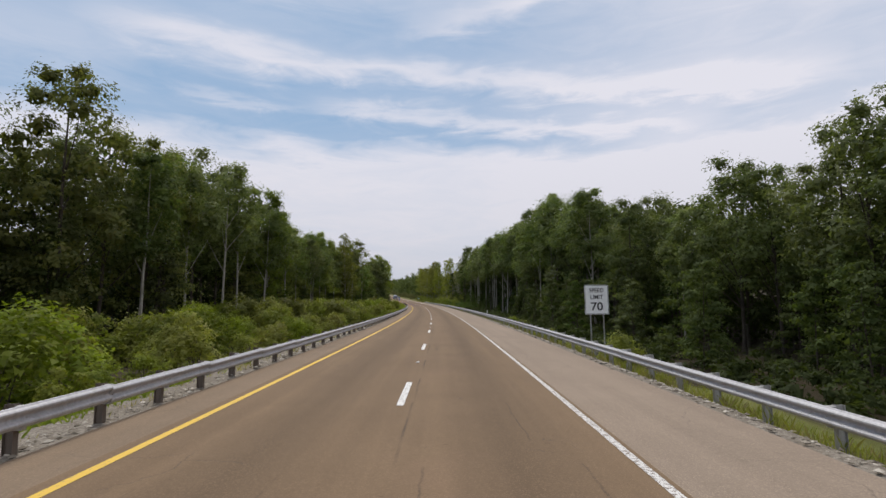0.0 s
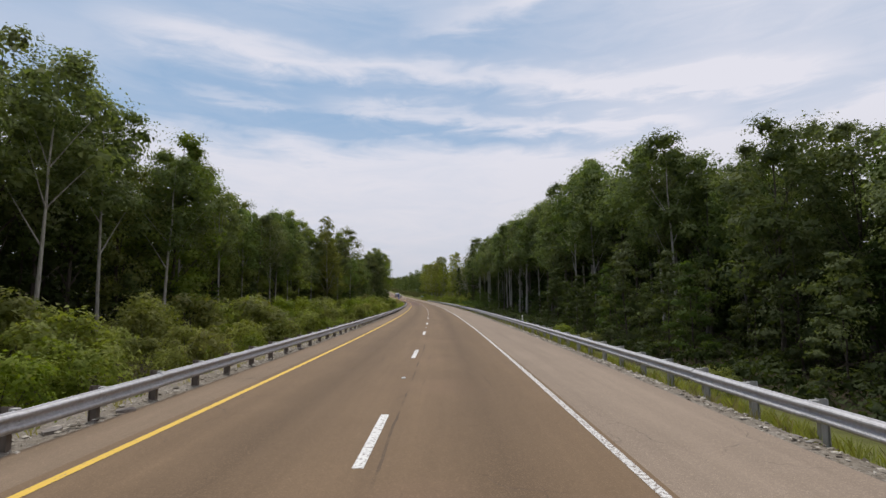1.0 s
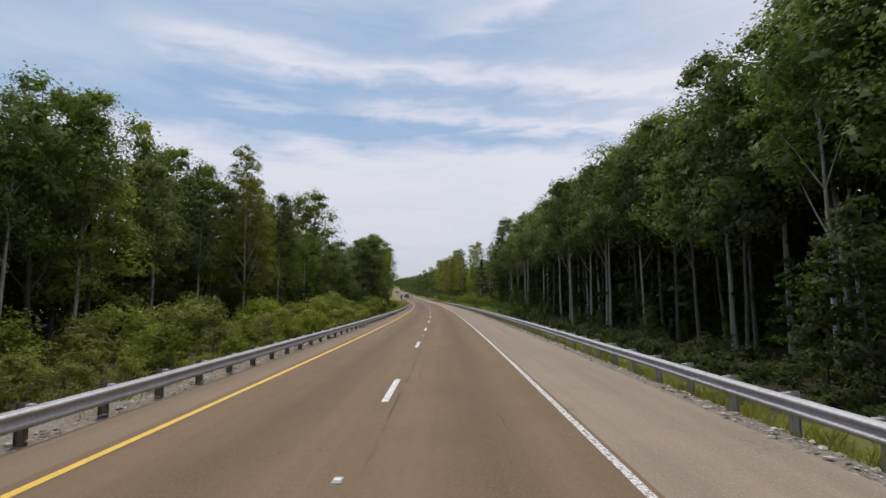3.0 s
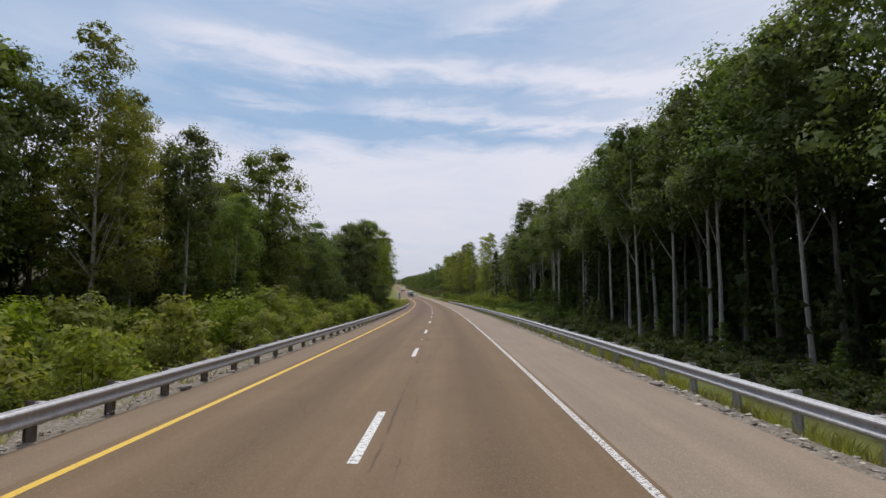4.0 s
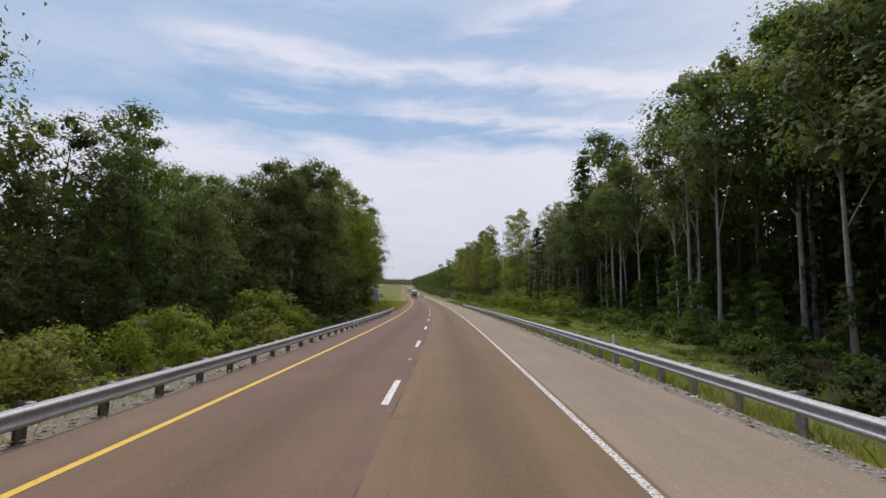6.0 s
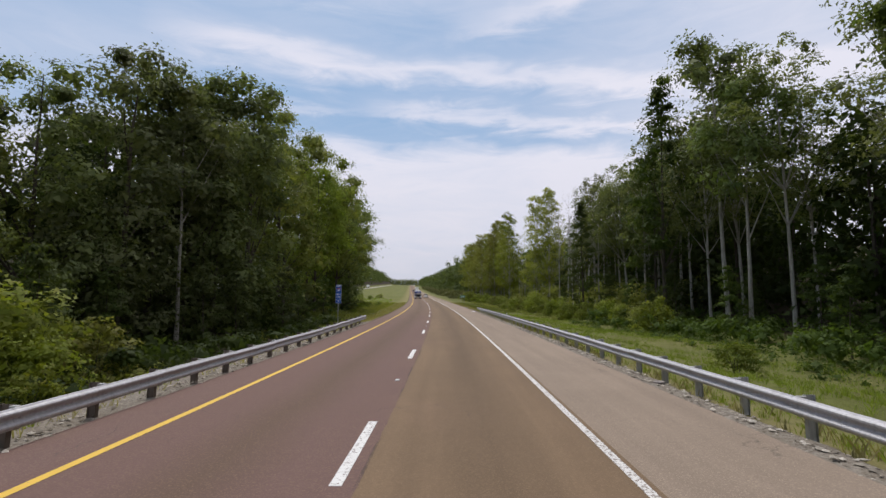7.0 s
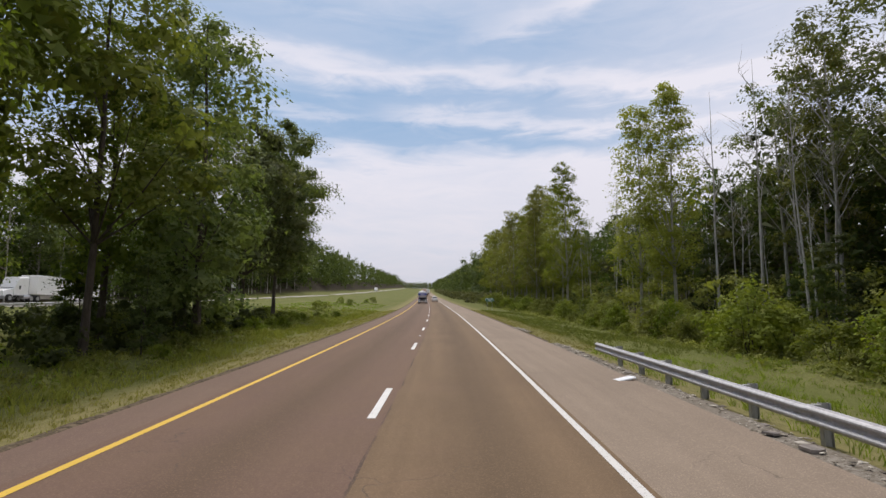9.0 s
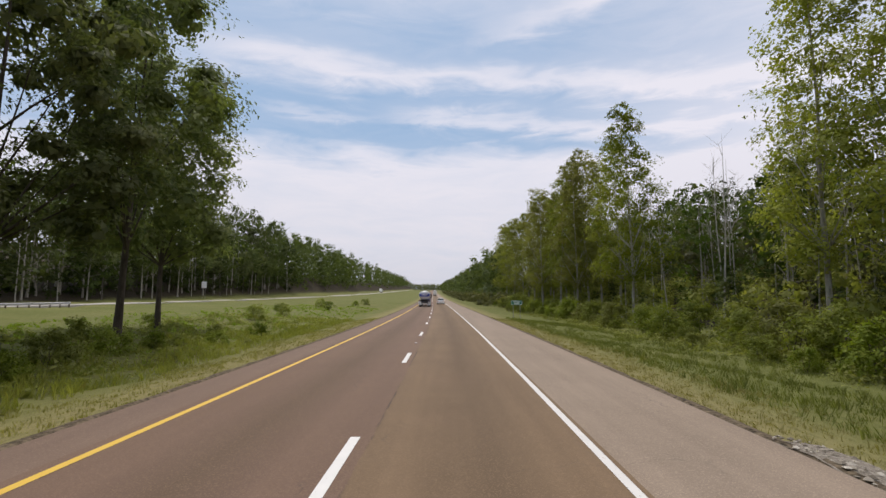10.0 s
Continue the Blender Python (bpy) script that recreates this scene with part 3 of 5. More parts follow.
def foliage(name, centres, radii, per, leaf, mats, flat=0.7, core=0.5, up=0.45, sprays=16, ragged_=0.55, broad=2.2):
    """Lobes of foliage: leaves in sprays round each, over broader shaded leaves within; leaves catch the light as their lobe does."""
    centres, radii = np.asarray(centres, float), np.asarray(radii, float)
    n = len(centres)
    squash = np.array((1.0, 1.0, flat))

    def triangles(pos, nor, size):
        tan = np.cross(nor, rng.normal(size=nor.shape))
        tan /= np.maximum(np.linalg.norm(tan, axis=1, keepdims=True), 1e-6)
        bit = np.cross(nor, tan)
        return np.stack((pos - tan * size * 0.45 - bit * size * 0.36, pos + tan * size * 0.62, pos - tan * size * 0.30 + bit * size * 0.42), 1)

    def unit(v):
        return v / np.maximum(np.linalg.norm(v, axis=-1, keepdims=True), 1e-6)

    corners, normals = [], []
    if np.max(core) > 0:
        inner = max(6, int(0.24 * per))
        reach = np.repeat(radii * np.broadcast_to(core, n), inner)[:, None]
        out = unit(rng.normal(size=(n * inner, 3)))
        pos = np.repeat(centres, inner, 0) + out * reach * squash * (0.35 + 0.75 * rng.random((n * inner, 1)))
        corners.append(triangles(pos, unit(out + np.array((0, 0, 0.3)) + 0.35 * rng.normal(size=out.shape)), broad * leaf * (0.7 + 0.6 * rng.random((n * inner, 1)))))
        normals.append(unit(out + np.array((0, 0, 0.35)) + 0.2 * rng.normal(size=out.shape)))
    total = n * per
    d = unit(rng.normal(size=(n, sprays, 3)))
    d[..., 2] = np.where((d[..., 2] < 0) & (rng.random((n, sprays)) < 0.6), -d[..., 2], d[..., 2])
    reach = radii[:, None, None] * (0.52 + ragged_ * rng.random((n, sprays, 1)) ** 0.75)
    tips = centres[:, None] + d * reach * squash
    pick = rng.integers(0, sprays, (n, per))
    rows = np.arange(n)[:, None]
    out = d[rows, pick].reshape(-1, 3)
    big = np.repeat(radii, per)[:, None]
    pos = tips[rows, pick].reshape(-1, 3) + rng.normal(size=(total, 3)) * big * np.array((0.20, 0.20, 0.13))
    away = pos - np.repeat(centres, per, 0)
    pos[:, 2] -= 0.14 * (away[:, :2] ** 2).sum(1) / np.maximum(big[:, 0], 0.1)
    nor = unit(out * 0.8 + np.array((0, 0, up)) + rng.normal(size=(total, 3)) * 0.32)
    corners.append(triangles(pos, nor, leaf * (0.6 + 0.8 * rng.random((total, 1)))))
    normals.append(unit(0.75 * unit(away / squash + np.array((0, 0, 0.25)) * big) + 0.6 * nor))
    corners, normals = np.concatenate(corners), np.concatenate(normals)
    count = len(corners)
    me = bpy.data.meshes.new(name)
    me.vertices.add(count * 3)
    me.vertices.foreach_set("co", corners.astype(np.float32).ravel())
    me.loops.add(count * 3)
    me.loops.foreach_set("vertex_index", np.arange(count * 3, dtype=np.int32))
    me.polygons.add(count)
    me.polygons.foreach_set("loop_start", np.arange(0, count * 3, 3, dtype=np.int32))
    me.polygons.foreach_set("loop_total", np.full(count, 3, np.int32))
    me.materials.append(mats)
    me.polygons.foreach_set("use_smooth", np.ones(count, bool))
    me.update(calc_edges=True)
    layer = me.attributes.new("custom_normal", "FLOAT_VECTOR", "POINT")
    layer.data.foreach_set("vector", np.repeat(normals, 3, 0).astype(np.float32).ravel())
    return me


def wander(start, end, steps, bend):
    t = np.linspace(0, 1, steps)[:, None]
    line = np.asarray(start) * (1 - t) + np.asarray(end) * t
    drift = np.cumsum(rng.normal(size=(steps, 3)) * bend, 0)
    return line + drift * t * (1.2 - t)


def tree(name, label, height, spread, bare, lobes, per, leaf, leaves, bark, thick, shape="round", lobe=1.7, lean=0.3, category="tree", limbs_count=8, bend=0.16, core=0.5, flat=0.72, split=False):
    """A tree: tapered wandering trunk, limbs out to the lobes, and a ragged crown. bare: the share of the trunk free of leaves."""
    top = np.array((rng.normal() * lean, rng.normal() * lean, height))
    spine = wander((0, 0, -0.4), top * np.array((1, 1, 0.93)), 9, bend)
    limbs = [(spine, thick * (1 - np.linspace(0, 0.9, 9)) * np.array([1.25] + [1.0] * 8), 8)]
    # heights are spread evenly so that no crown has a hole or a hanging lobe
    u = (np.arange(lobes) + rng.random(lobes)) / lobes
    lo = height * bare
    z = lo + (height - lo - 0.6 * lobe) * u
    if shape == "round":
        env = np.sqrt(np.clip(1 - (2 * (u - 0.45) / 1.15) ** 2, 0.02, 1))
    elif shape == "tall":
        env = np.clip(1.08 - u, 0.1, 1) ** 0.5 * np.clip(u * 5 + 0.35, 0, 1)
    else:
        env = np.clip(1.05 - u, 0.08, 1)
    w = np.arange(lobes) * 2.4 + rng.normal(size=lobes) * 0.7
    r = spread * env * (0.25 + 0.75 * rng.random(lobes) ** 0.45) * (1 + 0.2 * np.sin(2 * w + rng.random() * 6))
    k = np.clip(z / height * 8, 0, 7.99)
    base = np.stack([np.interp(k, range(9), spine[:, j]) for j in range(2)], -1)
    centres = np.column_stack((base[:, 0] + r * np.cos(w), base[:, 1] + r * np.sin(w), z))
    for i in np.argsort(-r)[:limbs_count]:
        foot = spine[int(np.clip((z[i] - r[i] * 0.9) / height * 8, 2, 7))]
        limbs.append((wander(foot, centres[i], 5, 0.10), thick * np.array((0.34, 0.25, 0.17, 0.10, 0.04)), 5))
    sizes = lobe * (0.65 + 0.7 * rng.random(lobes)) * np.where(u > 0.85, 0.72, 1.0)
    root = empty(name)
    child("trunk", tubes_mesh("trunk", limbs[:1] if split else limbs, bark), root)
    for limb in limbs[1:] if split else ():
        child("limb", tubes_mesh("limb", [limb], bark), root)
    child("crown", foliage("crown", centres, sizes, per, leaf, leaves, flat, core * np.where(u > 0.85, 0.85, 1.0) * np.where(r > 0.8 * spread, 0.88, 1.0)), root)
    tagged(root, label, category)
    return root


def dead_tree(name, label, height, thick, limbs_count, bark):
    top = np.array((rng.normal() * 0.5, rng.normal() * 0.5, height))
    spine = wander((0, 0, -0.4), top, 10, 0.14)
    limbs = [(spine, thick * (1 - np.linspace(0, 0.93, 10)), 7)]
    for _ in range(limbs_count):
        i = int(rng.integers(4, 9))
        w = rng.random() * 2 * math.pi
        reach = (0.10 + 0.14 * rng.random()) * height * (1.2 - i / 10)
        end = spine[i] + np.array((math.cos(w) * reach * 0.6, math.sin(w) * reach * 0.6, reach))
        line = wander(spine[i], end, 6, 0.09)
        limbs.append((line, thick * np.array((0.36, 0.28, 0.21, 0.15, 0.09, 0.03)), 5))
        for _ in range(4):
            j = int(rng.integers(2, 6))
            q = rng.random() * 2 * math.pi
            twig = np.array((math.cos(q), math.sin(q), 0.9)) * (0.5 + rng.random() * 1.1)
            limbs.append((wander(line[j], line[j] + twig, 4, 0.05), thick * np.array((0.12, 0.09, 0.06, 0.02)), 4))
    root = empty(name)
    child("trunk", tubes_mesh("trunk", limbs, bark), root)
    return tagged(root, label, "dead tree")


def shrub(name, label, width, height, lobes, per, leaf, leaves, category="shrub", flat=0.8):
    w = np.arange(lobes) * 2.4 + rng.normal(size=lobes) * 0.5
    u = (np.arange(lobes) + rng.random(lobes)) / lobes
    r = width * np.sqrt(np.clip(1 - (u * 0.95) ** 2, 0, 1)) * (0.35 + 0.55 * rng.random(lobes) ** 0.5)
    centres = np.column_stack((r * np.cos(w), r * np.sin(w), 0.25 + u * (height - 0.7) * (0.75 + 0.25 * rng.random(lobes))))
    stems = [(wander((rng.normal() * 0.15, rng.normal() * 0.15, -0.3), c, 5, 0.05), 0.028 * np.array((1, 0.8, 0.6, 0.4, 0.2)), 4) for c in centres[-5:]]
    root = empty(name)
    child("stem", tubes_mesh("stem", stems, BARK_DARK), root)
    child("foliage", foliage("foliage", centres, 0.40 * width * (0.7 + 0.6 * rng.random(lobes)), per, leaf, leaves, flat, 0.7, 0.5, 14, 0.7, 1.35), root)
    return tagged(root, label, category)


# ---- planting ----
def leafy(name, label, height, spread, bare, lobes, leaf, leaves, bark, thick, shape="round", lobe=1.7, lean=0.35, limbs=8, variants=3, per=80, category="tree", core=0.5, flat=0.72, split=False):
    return [tree(name, label, height, spread, bare, lobes, per, leaf, leaves, bark, thick, shape, lobe, lean, category, limbs, core=core, flat=flat, split=split) for _ in range(variants)]


# each kind is drawn 20 m tall and scaled to its place
OAK = leafy("oak_tree", "dense deep green broadleaf tree leafed to the ground", 20, 3.9, 0.08, 32, 0.21, LEAF_DEEP, BARK_DARK, 0.24, lobe=1.9, per=250, core=0.70)
HIGH = leafy("oak_tree", "deep green broadleaf tree with a dark clear trunk", 20, 4.0, 0.36, 27, 0.21, LEAF_DEEP, BARK_DARK, 0.20, lobe=1.9, per=250, core=0.70, limbs=10)
EDGE = leafy("edge_oak", "thick green broadleaf tree on the wood's edge", 20, 4.2, 0.30, 42, 0.19, LEAF_SUN, BARK_DARK, 0.17, lobe=1.85, per=240, core=0.66, variants=2, split=True)
MAPLE = leafy("maple_tree", "bright green broadleaf tree with a rounded crown", 20, 3.8, 0.16, 30, 0.21, LEAF_MID, BARK_DARK, 0.22, lobe=1.85, per=250, core=0.70)
TULIP = leafy("tulip_tree", "tall forest tree with straight pale trunk and high dense crown", 20, 2.9, 0.46, 22, 0.21, LEAF_DEEP, BARK_PALE, 0.19, lobe=1.75, per=240, core=0.70, limbs=4, variants=1) + leafy("tulip_tree", "tall forest tree with straight grey trunk and high dense crown", 20, 2.9, 0.46, 22, 0.21, LEAF_DEEP, BARK_GREY, 0.18, lobe=1.75, per=240, core=0.70, limbs=4, variants=2)
STEM = leafy("tulip_tree", "tall tree with a stout pale bare trunk and high crown", 20, 2.7, 0.52, 20, 0.21, LEAF_DEEP, BARK_PALE, 0.17, lobe=1.7, lean=0.25, per=240, core=0.70, limbs=5, variants=2)
ASPEN = leafy("aspen_tree", "airy yellow-green tree with a slender pale trunk", 20, 2.7, 0.20, 56, 0.18, LEAF_LIGHT, BARK_PALE, 0.15, "tall", 1.1, 0.5, 14, 3, 220, core=0.0)
GREY = leafy("ash_tree", "thin grey-green tree with sparse leaves against the sky", 20, 3.0, 0.45, 40, 0.20, LEAF_GREY, BARK_PALE, 0.15, "round", 1.05, 0.6, 14, 2, 120, core=0.0)
PINE = leafy("pine_tree", "tall dark pine with layered tufted boughs", 20, 3.0, 0.28, 34, 0.20, LEAF_SHADE, BARK_DARK, 0.17, "cone", 1.35, 0.4, 12, 2, 110, core=0.6, flat=0.40)
HICKORY = leafy("hickory_tree", "roadside tree with dark ivied trunk and broad light green crown", 20, 4.6, 0.26, 54, 0.20, LEAF_DEEP, BARK_DARK, 0.19, "round", 1.75, 0.6, 16, 3, 330, core=0.6, split=True)
SLIM = leafy("understory_tree", "slender understory tree with layered drooping branches", 10, 2.4, 0.10, 20, 0.20, LEAF_BANK, BARK_DARK, 0.08, "tall", 1.1, 0.3, 8, 3, 110, core=0.6, flat=0.34)
CEDAR = leafy("cedar_tree", "dark layered cedar at the wood's edge", 10, 2.6, 0.05, 20, 0.20, LEAF_SHADE, BARK_DARK, 0.10, "cone", 1.15, 0.3, 6, 2, 110, core=0.65, flat=0.40)
# back trees: their leaf colour is darkened to hold the wood's shade
BACK = leafy("forest_tree", "dark green forest tree standing back in the wood", 20, 4.3, 0.05, 20, 0.46, LEAF_WOOD_SHADE, BARK_DARK, 0.22, lobe=2.7, variants=4, per=46, limbs=4, core=0.75)
FARK = leafy("bank_tree", "green forest tree in a distant wood", 20, 4.2, 0.10, 20, 0.42, LEAF_SHADE, BARK_PALE, 0.20, lobe=2.5, variants=3, per=44, limbs=4, core=0.72)
DEAD = [dead_tree("dead_tree", "bare grey dead tree with broken limbs", 20, 0.125, 9, BARK_DEAD) for _ in range(3)]
BUSH = [shrub("shrub", "leafy bright green roadside shrub", 1.45, 2.5, 15, 140, 0.125, LEAF_BUSH) for _ in range(4)]
LUSH = [shrub("shrub", "lush light green shrub at the foot of the trees", 1.35, 2.8, 16, 120, 0.12, LEAF_LUSH, flat=0.95) for _ in range(3)]
SUMAC = [shrub("sumac", "tall loose shrub with long light green leaves", 1.4, 2.9, 12, 120, 0.15, LEAF_LIGHT) for _ in range(2)]
used = set()


def plant(kinds, s, a, size=1.0, group="", sink=0.08, jitter=0.07):
    """A further tree or shrub of one of these kinds, standing on the ground."""
    ob = kinds[int(rng.integers(len(kinds)))]
    z = float(land(np.array(s), np.array(a)))
    size = max(0.25, size * (1 + jitter * rng.normal()))
    m = turned(s, a, z - sink, float(rng.random() * 360), size)
    if ob.name in used:
        ob = copy_thing(ob, m)
        ob.scale = (1, 1, 1)
    used.add(ob.name)
    ob.matrix_basis = m
    return tagged(ob, group=group) if group else ob


def skyline(s, knots):
    return float(np.interp(s, [k[0] for k in knots], [k[1] for k in knots]))


RIGHT_TOPS = [(-20, 17.5), (30, 17.8), (40, 15.4), (58, 15.8), (78, 18), (90, 20.5), (100, 24), (108, 22), (112, 22), (120, 27.5), (137, 28.5), (164, 26), (180, 29.5), (192, 30), (206, 26.5), (240, 22.5), (250, 19.5), (262, 21), (267, 23.5), (272, 21), (284, 20), (290, 21.5), (300, 22.5)]
LEFT_TOPS = [(-20, 16.5), (30, 16.8), (37, 18.2), (43, 18), (62, 19), (76, 19.5), (91, 19.5), (98, 15.5), (112, 16), (129, 19.4), (133, 16), (144, 19.5), (160, 20)]
INNER_TOPS = [(158, 19), (163, 18), (169, 15.5), (176, 16.5), (182, 18), (186, 22), (190, 23), (196, 19), (202, 15.5), (213, 15.5), (226, 16.5), (231, 18), (236, 19.5), (248, 22.5)]

WOOD, MEDIAN = "trees of the wood", "trees of the median"
# right: the face of the wood
for s in np.arange(-6, 286, 4.6):
    a = 29 + 1.3 * rng.normal() - 1.0 * np.clip((s - 130) / 60, 0, 1)
    top = 0.93 * skyline(s, RIGHT_TOPS) + 3.0
    thin = 222 < s < 262
    kinds = HIGH + MAPLE[:1] if s < 75 else (HIGH[:1] + TULIP) if s < 130 else TULIP[:1] + GREY + GREY if thin else TULIP if s < 222 else OAK[:1] + TULIP[:1] + GREY
    plant(kinds, s + rng.normal(), a, top / 20, WOOD)
    plant(BACK, s + 2 + rng.normal(), a + 7 + rng.normal(), top * (0.70 if thin else 0.94) / 20, WOOD)
    plant(BACK, s + rng.normal(), a + 11.5 + rng.normal(), top * (0.70 if thin else 0.92) / 20, WOOD)
    if s > 20:
        plant(BACK, s + rng.normal(), a + 3.8 + 0.6 * rng.normal(), top * 0.72 / 20, WOOD)
for s in np.arange(-4, 300, 7.5):
    near, size = (20.5, 0.78) if s < 60 else (21.5, 0.80) if s < 112 else (23.0, 0.36) if s < 205 else (23.5, 0.55)
    plant(CEDAR + SLIM[:2] if s < 112 else CEDAR, s + rng.normal(), near + 2.0 * rng.normal(), size * (1 + 0.16 * rng.normal()), WOOD)
    if rng.random() < 0.75:
        plant(CEDAR, s + 2 + rng.normal(), 27 + 1.2 * rng.normal(), 0.85 if s < 130 else 0.6, WOOD)
for s, a, size in ((64, 16.5, 0.7), (70, 17.5, 0.85), (75, 16.0, 0.95), (81, 17.5, 0.9), (90, 17.0, 0.7), (97, 18.0, 0.85), (104, 19.0, 0.8), (38, 18, 0.8), (112, 18.5, 0.75), (181, 19.0, 0.42), (204, 20, 0.6), (211, 19, 0.5)):
    plant(SLIM[:1] + CEDAR, s, a, size, WOOD)
# bare pale stems before the dark of the wood
for s, a, top in ((57, 26, 12), (85, 25.5, 23), (119.3, 24.7, 22), (121.5, 28.3, 22), (132.8, 28.0, 22), (131, 26.0, 20), (139, 26, 22), (152, 26, 22), (161.5, 24.8, 24), (164.1, 25.2, 25), (171.1, 25.0, 25), (176.9, 23.6, 24), (185, 25.5, 24), (192.6, 25.8, 25), (204, 25, 24), (217, 24, 23), (224, 25, 24), (248, 26.0, 27), (243, 25, 22)):
    plant(STEM if s < 130 or s > 140 else TULIP, s, a, (top + 2.5) / 20, WOOD, jitter=0.03)
for s, a, top in ((256.3, 23.9, 28.0), (274.2, 20.5, 18.5), (263, 26, 23)):
    plant(PINE, s, a, top / 20, WOOD, jitter=0.02)
# right, past the rail's end: poplars, dead stems and a wooded rise behind
for s, a, top in ((319, 23.6, 26.5), (314.5, 25.6, 26.5), (331, 32, 17), (349, 23, 26), (356, 24, 23), (364, 24, 23), (368, 21.5, 21), (372, 24.5, 24), (377, 21, 22), (381, 23, 23), (389, 20.5, 21), (386, 26, 24), (392, 22.5, 22), (399, 25, 24), (405, 22, 22), (412, 25, 25), (420, 22, 22), (428, 25, 25), (436, 22, 23), (446, 24, 25), (456, 23, 24), (466, 24, 25), (300, 31, 21)):
    plant(ASPEN, s, a, (top + 2.8) / 20, "poplars by the verge", jitter=0.04)
for s in np.arange(372, 440, 8.5):
    plant(TULIP + GREY, s + 2 * rng.normal(), 28 + 2.5 * rng.normal(), 0.85 + 0.1 * rng.normal(), WOOD)
for s, a, top in ((266, 26, 18), (274, 27, 18.5), (290, 29, 21), (297, 30, 22), (303, 30, 22)):
    plant(GREY, s, a, (top + 2) / 20, WOOD)
for s, a, top in ((288, 25.5, 20), (293, 24.5, 19), (299, 25, 21), (306, 25.5, 20), (295, 27.5, 21), (309, 29, 18), (313, 33, 19), (304, 33, 18), (323, 31, 16), (332, 30, 17), (337, 27, 16), (342, 30, 15), (345, 33, 17), (351, 28, 15), (360, 29, 14), (298, 28, 15), (291, 32, 17), (284, 29, 18), (368, 28, 14), (329, 35, 17)):
    plant(DEAD, s, a, (top + 2) / 20, "dead trees", jitter=0.1)
for s in np.arange(284, 470, 5.5):
    plant(FARK + GREY[:1], s + rng.normal(), 35 + 2 * rng.normal(), (0.95 if s < 312 else 0.80) + 0.06 * rng.normal(), WOOD)
    plant(FARK + BACK[:1], s + 2, 44 + 3 * rng.normal(), 0.85, WOOD)
    plant(FARK, s + 1, 58 + 4 * rng.normal(), 0.85, WOOD)
for s in np.arange(286, 372, 4.0):
    plant(DEAD, s + rng.normal(), 29 + 2.5 * rng.normal(), 0.72 + 0.14 * rng.normal(), "dead trees", jitter=0.1)
for s in np.arange(262, 450, 7.0):
    plant(SLIM, s + rng.normal(), 26 + 2.2 * rng.normal(), 0.62 + 0.16 * rng.normal(), WOOD)
for s in np.arange(246, 430, 3.6):
    a = 18.6 + 1.2 * rng.normal() + (1.4 if s < 250 else 0.0)
    plant(BUSH + SUMAC[:1] if s < 255 else LUSH + BUSH[:1], s, a, (0.85 if s < 262 else 1.0) + 0.45 * rng.random(), "shrubs of the verge")
    if s > 262 and rng.random() < 0.5:
        plant(LUSH, s + 1, a - 1.8 + 0.5 * rng.normal(), 0.42 + 0.25 * rng.random(), "shrubs of the verge")
for s, a, size in ((30.5, 9.5, 0.75), (32, 10.2, 0.6), (50, 10, 0.5), (48, 9.6, 0.45), (66, 10, 0.6), (71, 9.6, 0.75), (73.5, 10.2, 0.7), (106, 10.5, 0.5), (143, 10, 0.5), (178, 11, 0.6), (222, 11.5, 0.6), (120, 10.5, 0.5), (92, 10, 0.5)):
    plant(BUSH, s, a, size, "shrubs of the verge")

for s, a, size in ((281, 16.6, 1.1), (286, 16.2, 1.3), (289.5, 17.0, 1.4), (294, 16.4, 0.9), (298, 17.4, 1.3), (277, 16.8, 1.0), (310, 17.2, 1.1)):
    plant(LUSH, s, a, size, "shrubs of the verge")

# left: the wood's face behind a belt of shrubs
for s in np.arange(-4, 160, 4.6):
    top = skyline(s, LEFT_TOPS) + 1.5
    kinds = HIGH + MAPLE[:1] if s < 78 else HIGH[:2] + MAPLE + TULIP[:1]
    plant(kinds, s + rng.normal(), -30 + 1.5 * rng.normal(), top / 20, MEDIAN)
    plant(BACK, s + 2 + rng.normal(), -38 + 2 * rng.normal(), top * 0.96 / 20, MEDIAN)
    plant(BACK, s + rng.normal(), -33.8 + 0.7 * rng.normal(), top * 0.72 / 20, MEDIAN)
    if rng.random() < 0.3:
        plant(SLIM + CEDAR, s + rng.normal(), -25.0 + 1.8 * rng.normal(), 0.8 + 0.18 * rng.normal(), MEDIAN)
for s, a, top in ((150, -24, 20), (154, -25, 18.5), (158, -26, 19)):
    plant(ASPEN + GREY, s, a, (top + 1.5) / 20, MEDIAN)
for s, a, top in ((46, -26, 16), (55, -26.5, 17), (63, -26, 17), (71, -27, 18), (79, -26, 18), (84, -27, 18), (93, -26.5, 17), (112, -26, 16), (118, -27, 15), (124, -26.5, 16), (102.2, -27.0, 17), (106.1, -26.2, 17), (142, -26, 16), (135, -27, 14), (161.6, -23.3, 17), (166.4, -20.8, 14), (237.8, -18.7, 18)):
    plant(STEM + TULIP[:1], s, a, (top + 1.5) / 20, MEDIAN)
for s in np.arange(162, 250, 4.6):
    top = 0.96 * skyline(s, INNER_TOPS) + 1.5
    a = -26.5 + 5.5 * np.clip((s - 180) / 65, 0, 1) + 1.2 * rng.normal()
    plant(OAK[:2] + MAPLE, s + rng.normal(), a, top / 20, MEDIAN)
    plant(BACK, s + 2, a - 8 + 2 * rng.normal(), top * 0.9 / 20, MEDIAN)
    plant(BACK, s + rng.normal(), a - 4.5 + rng.normal(), top * 0.8 / 20, MEDIAN)
    plant(SLIM + CEDAR, s + rng.normal(), a + 5 + 1.2 * rng.normal(), 0.62, MEDIAN)
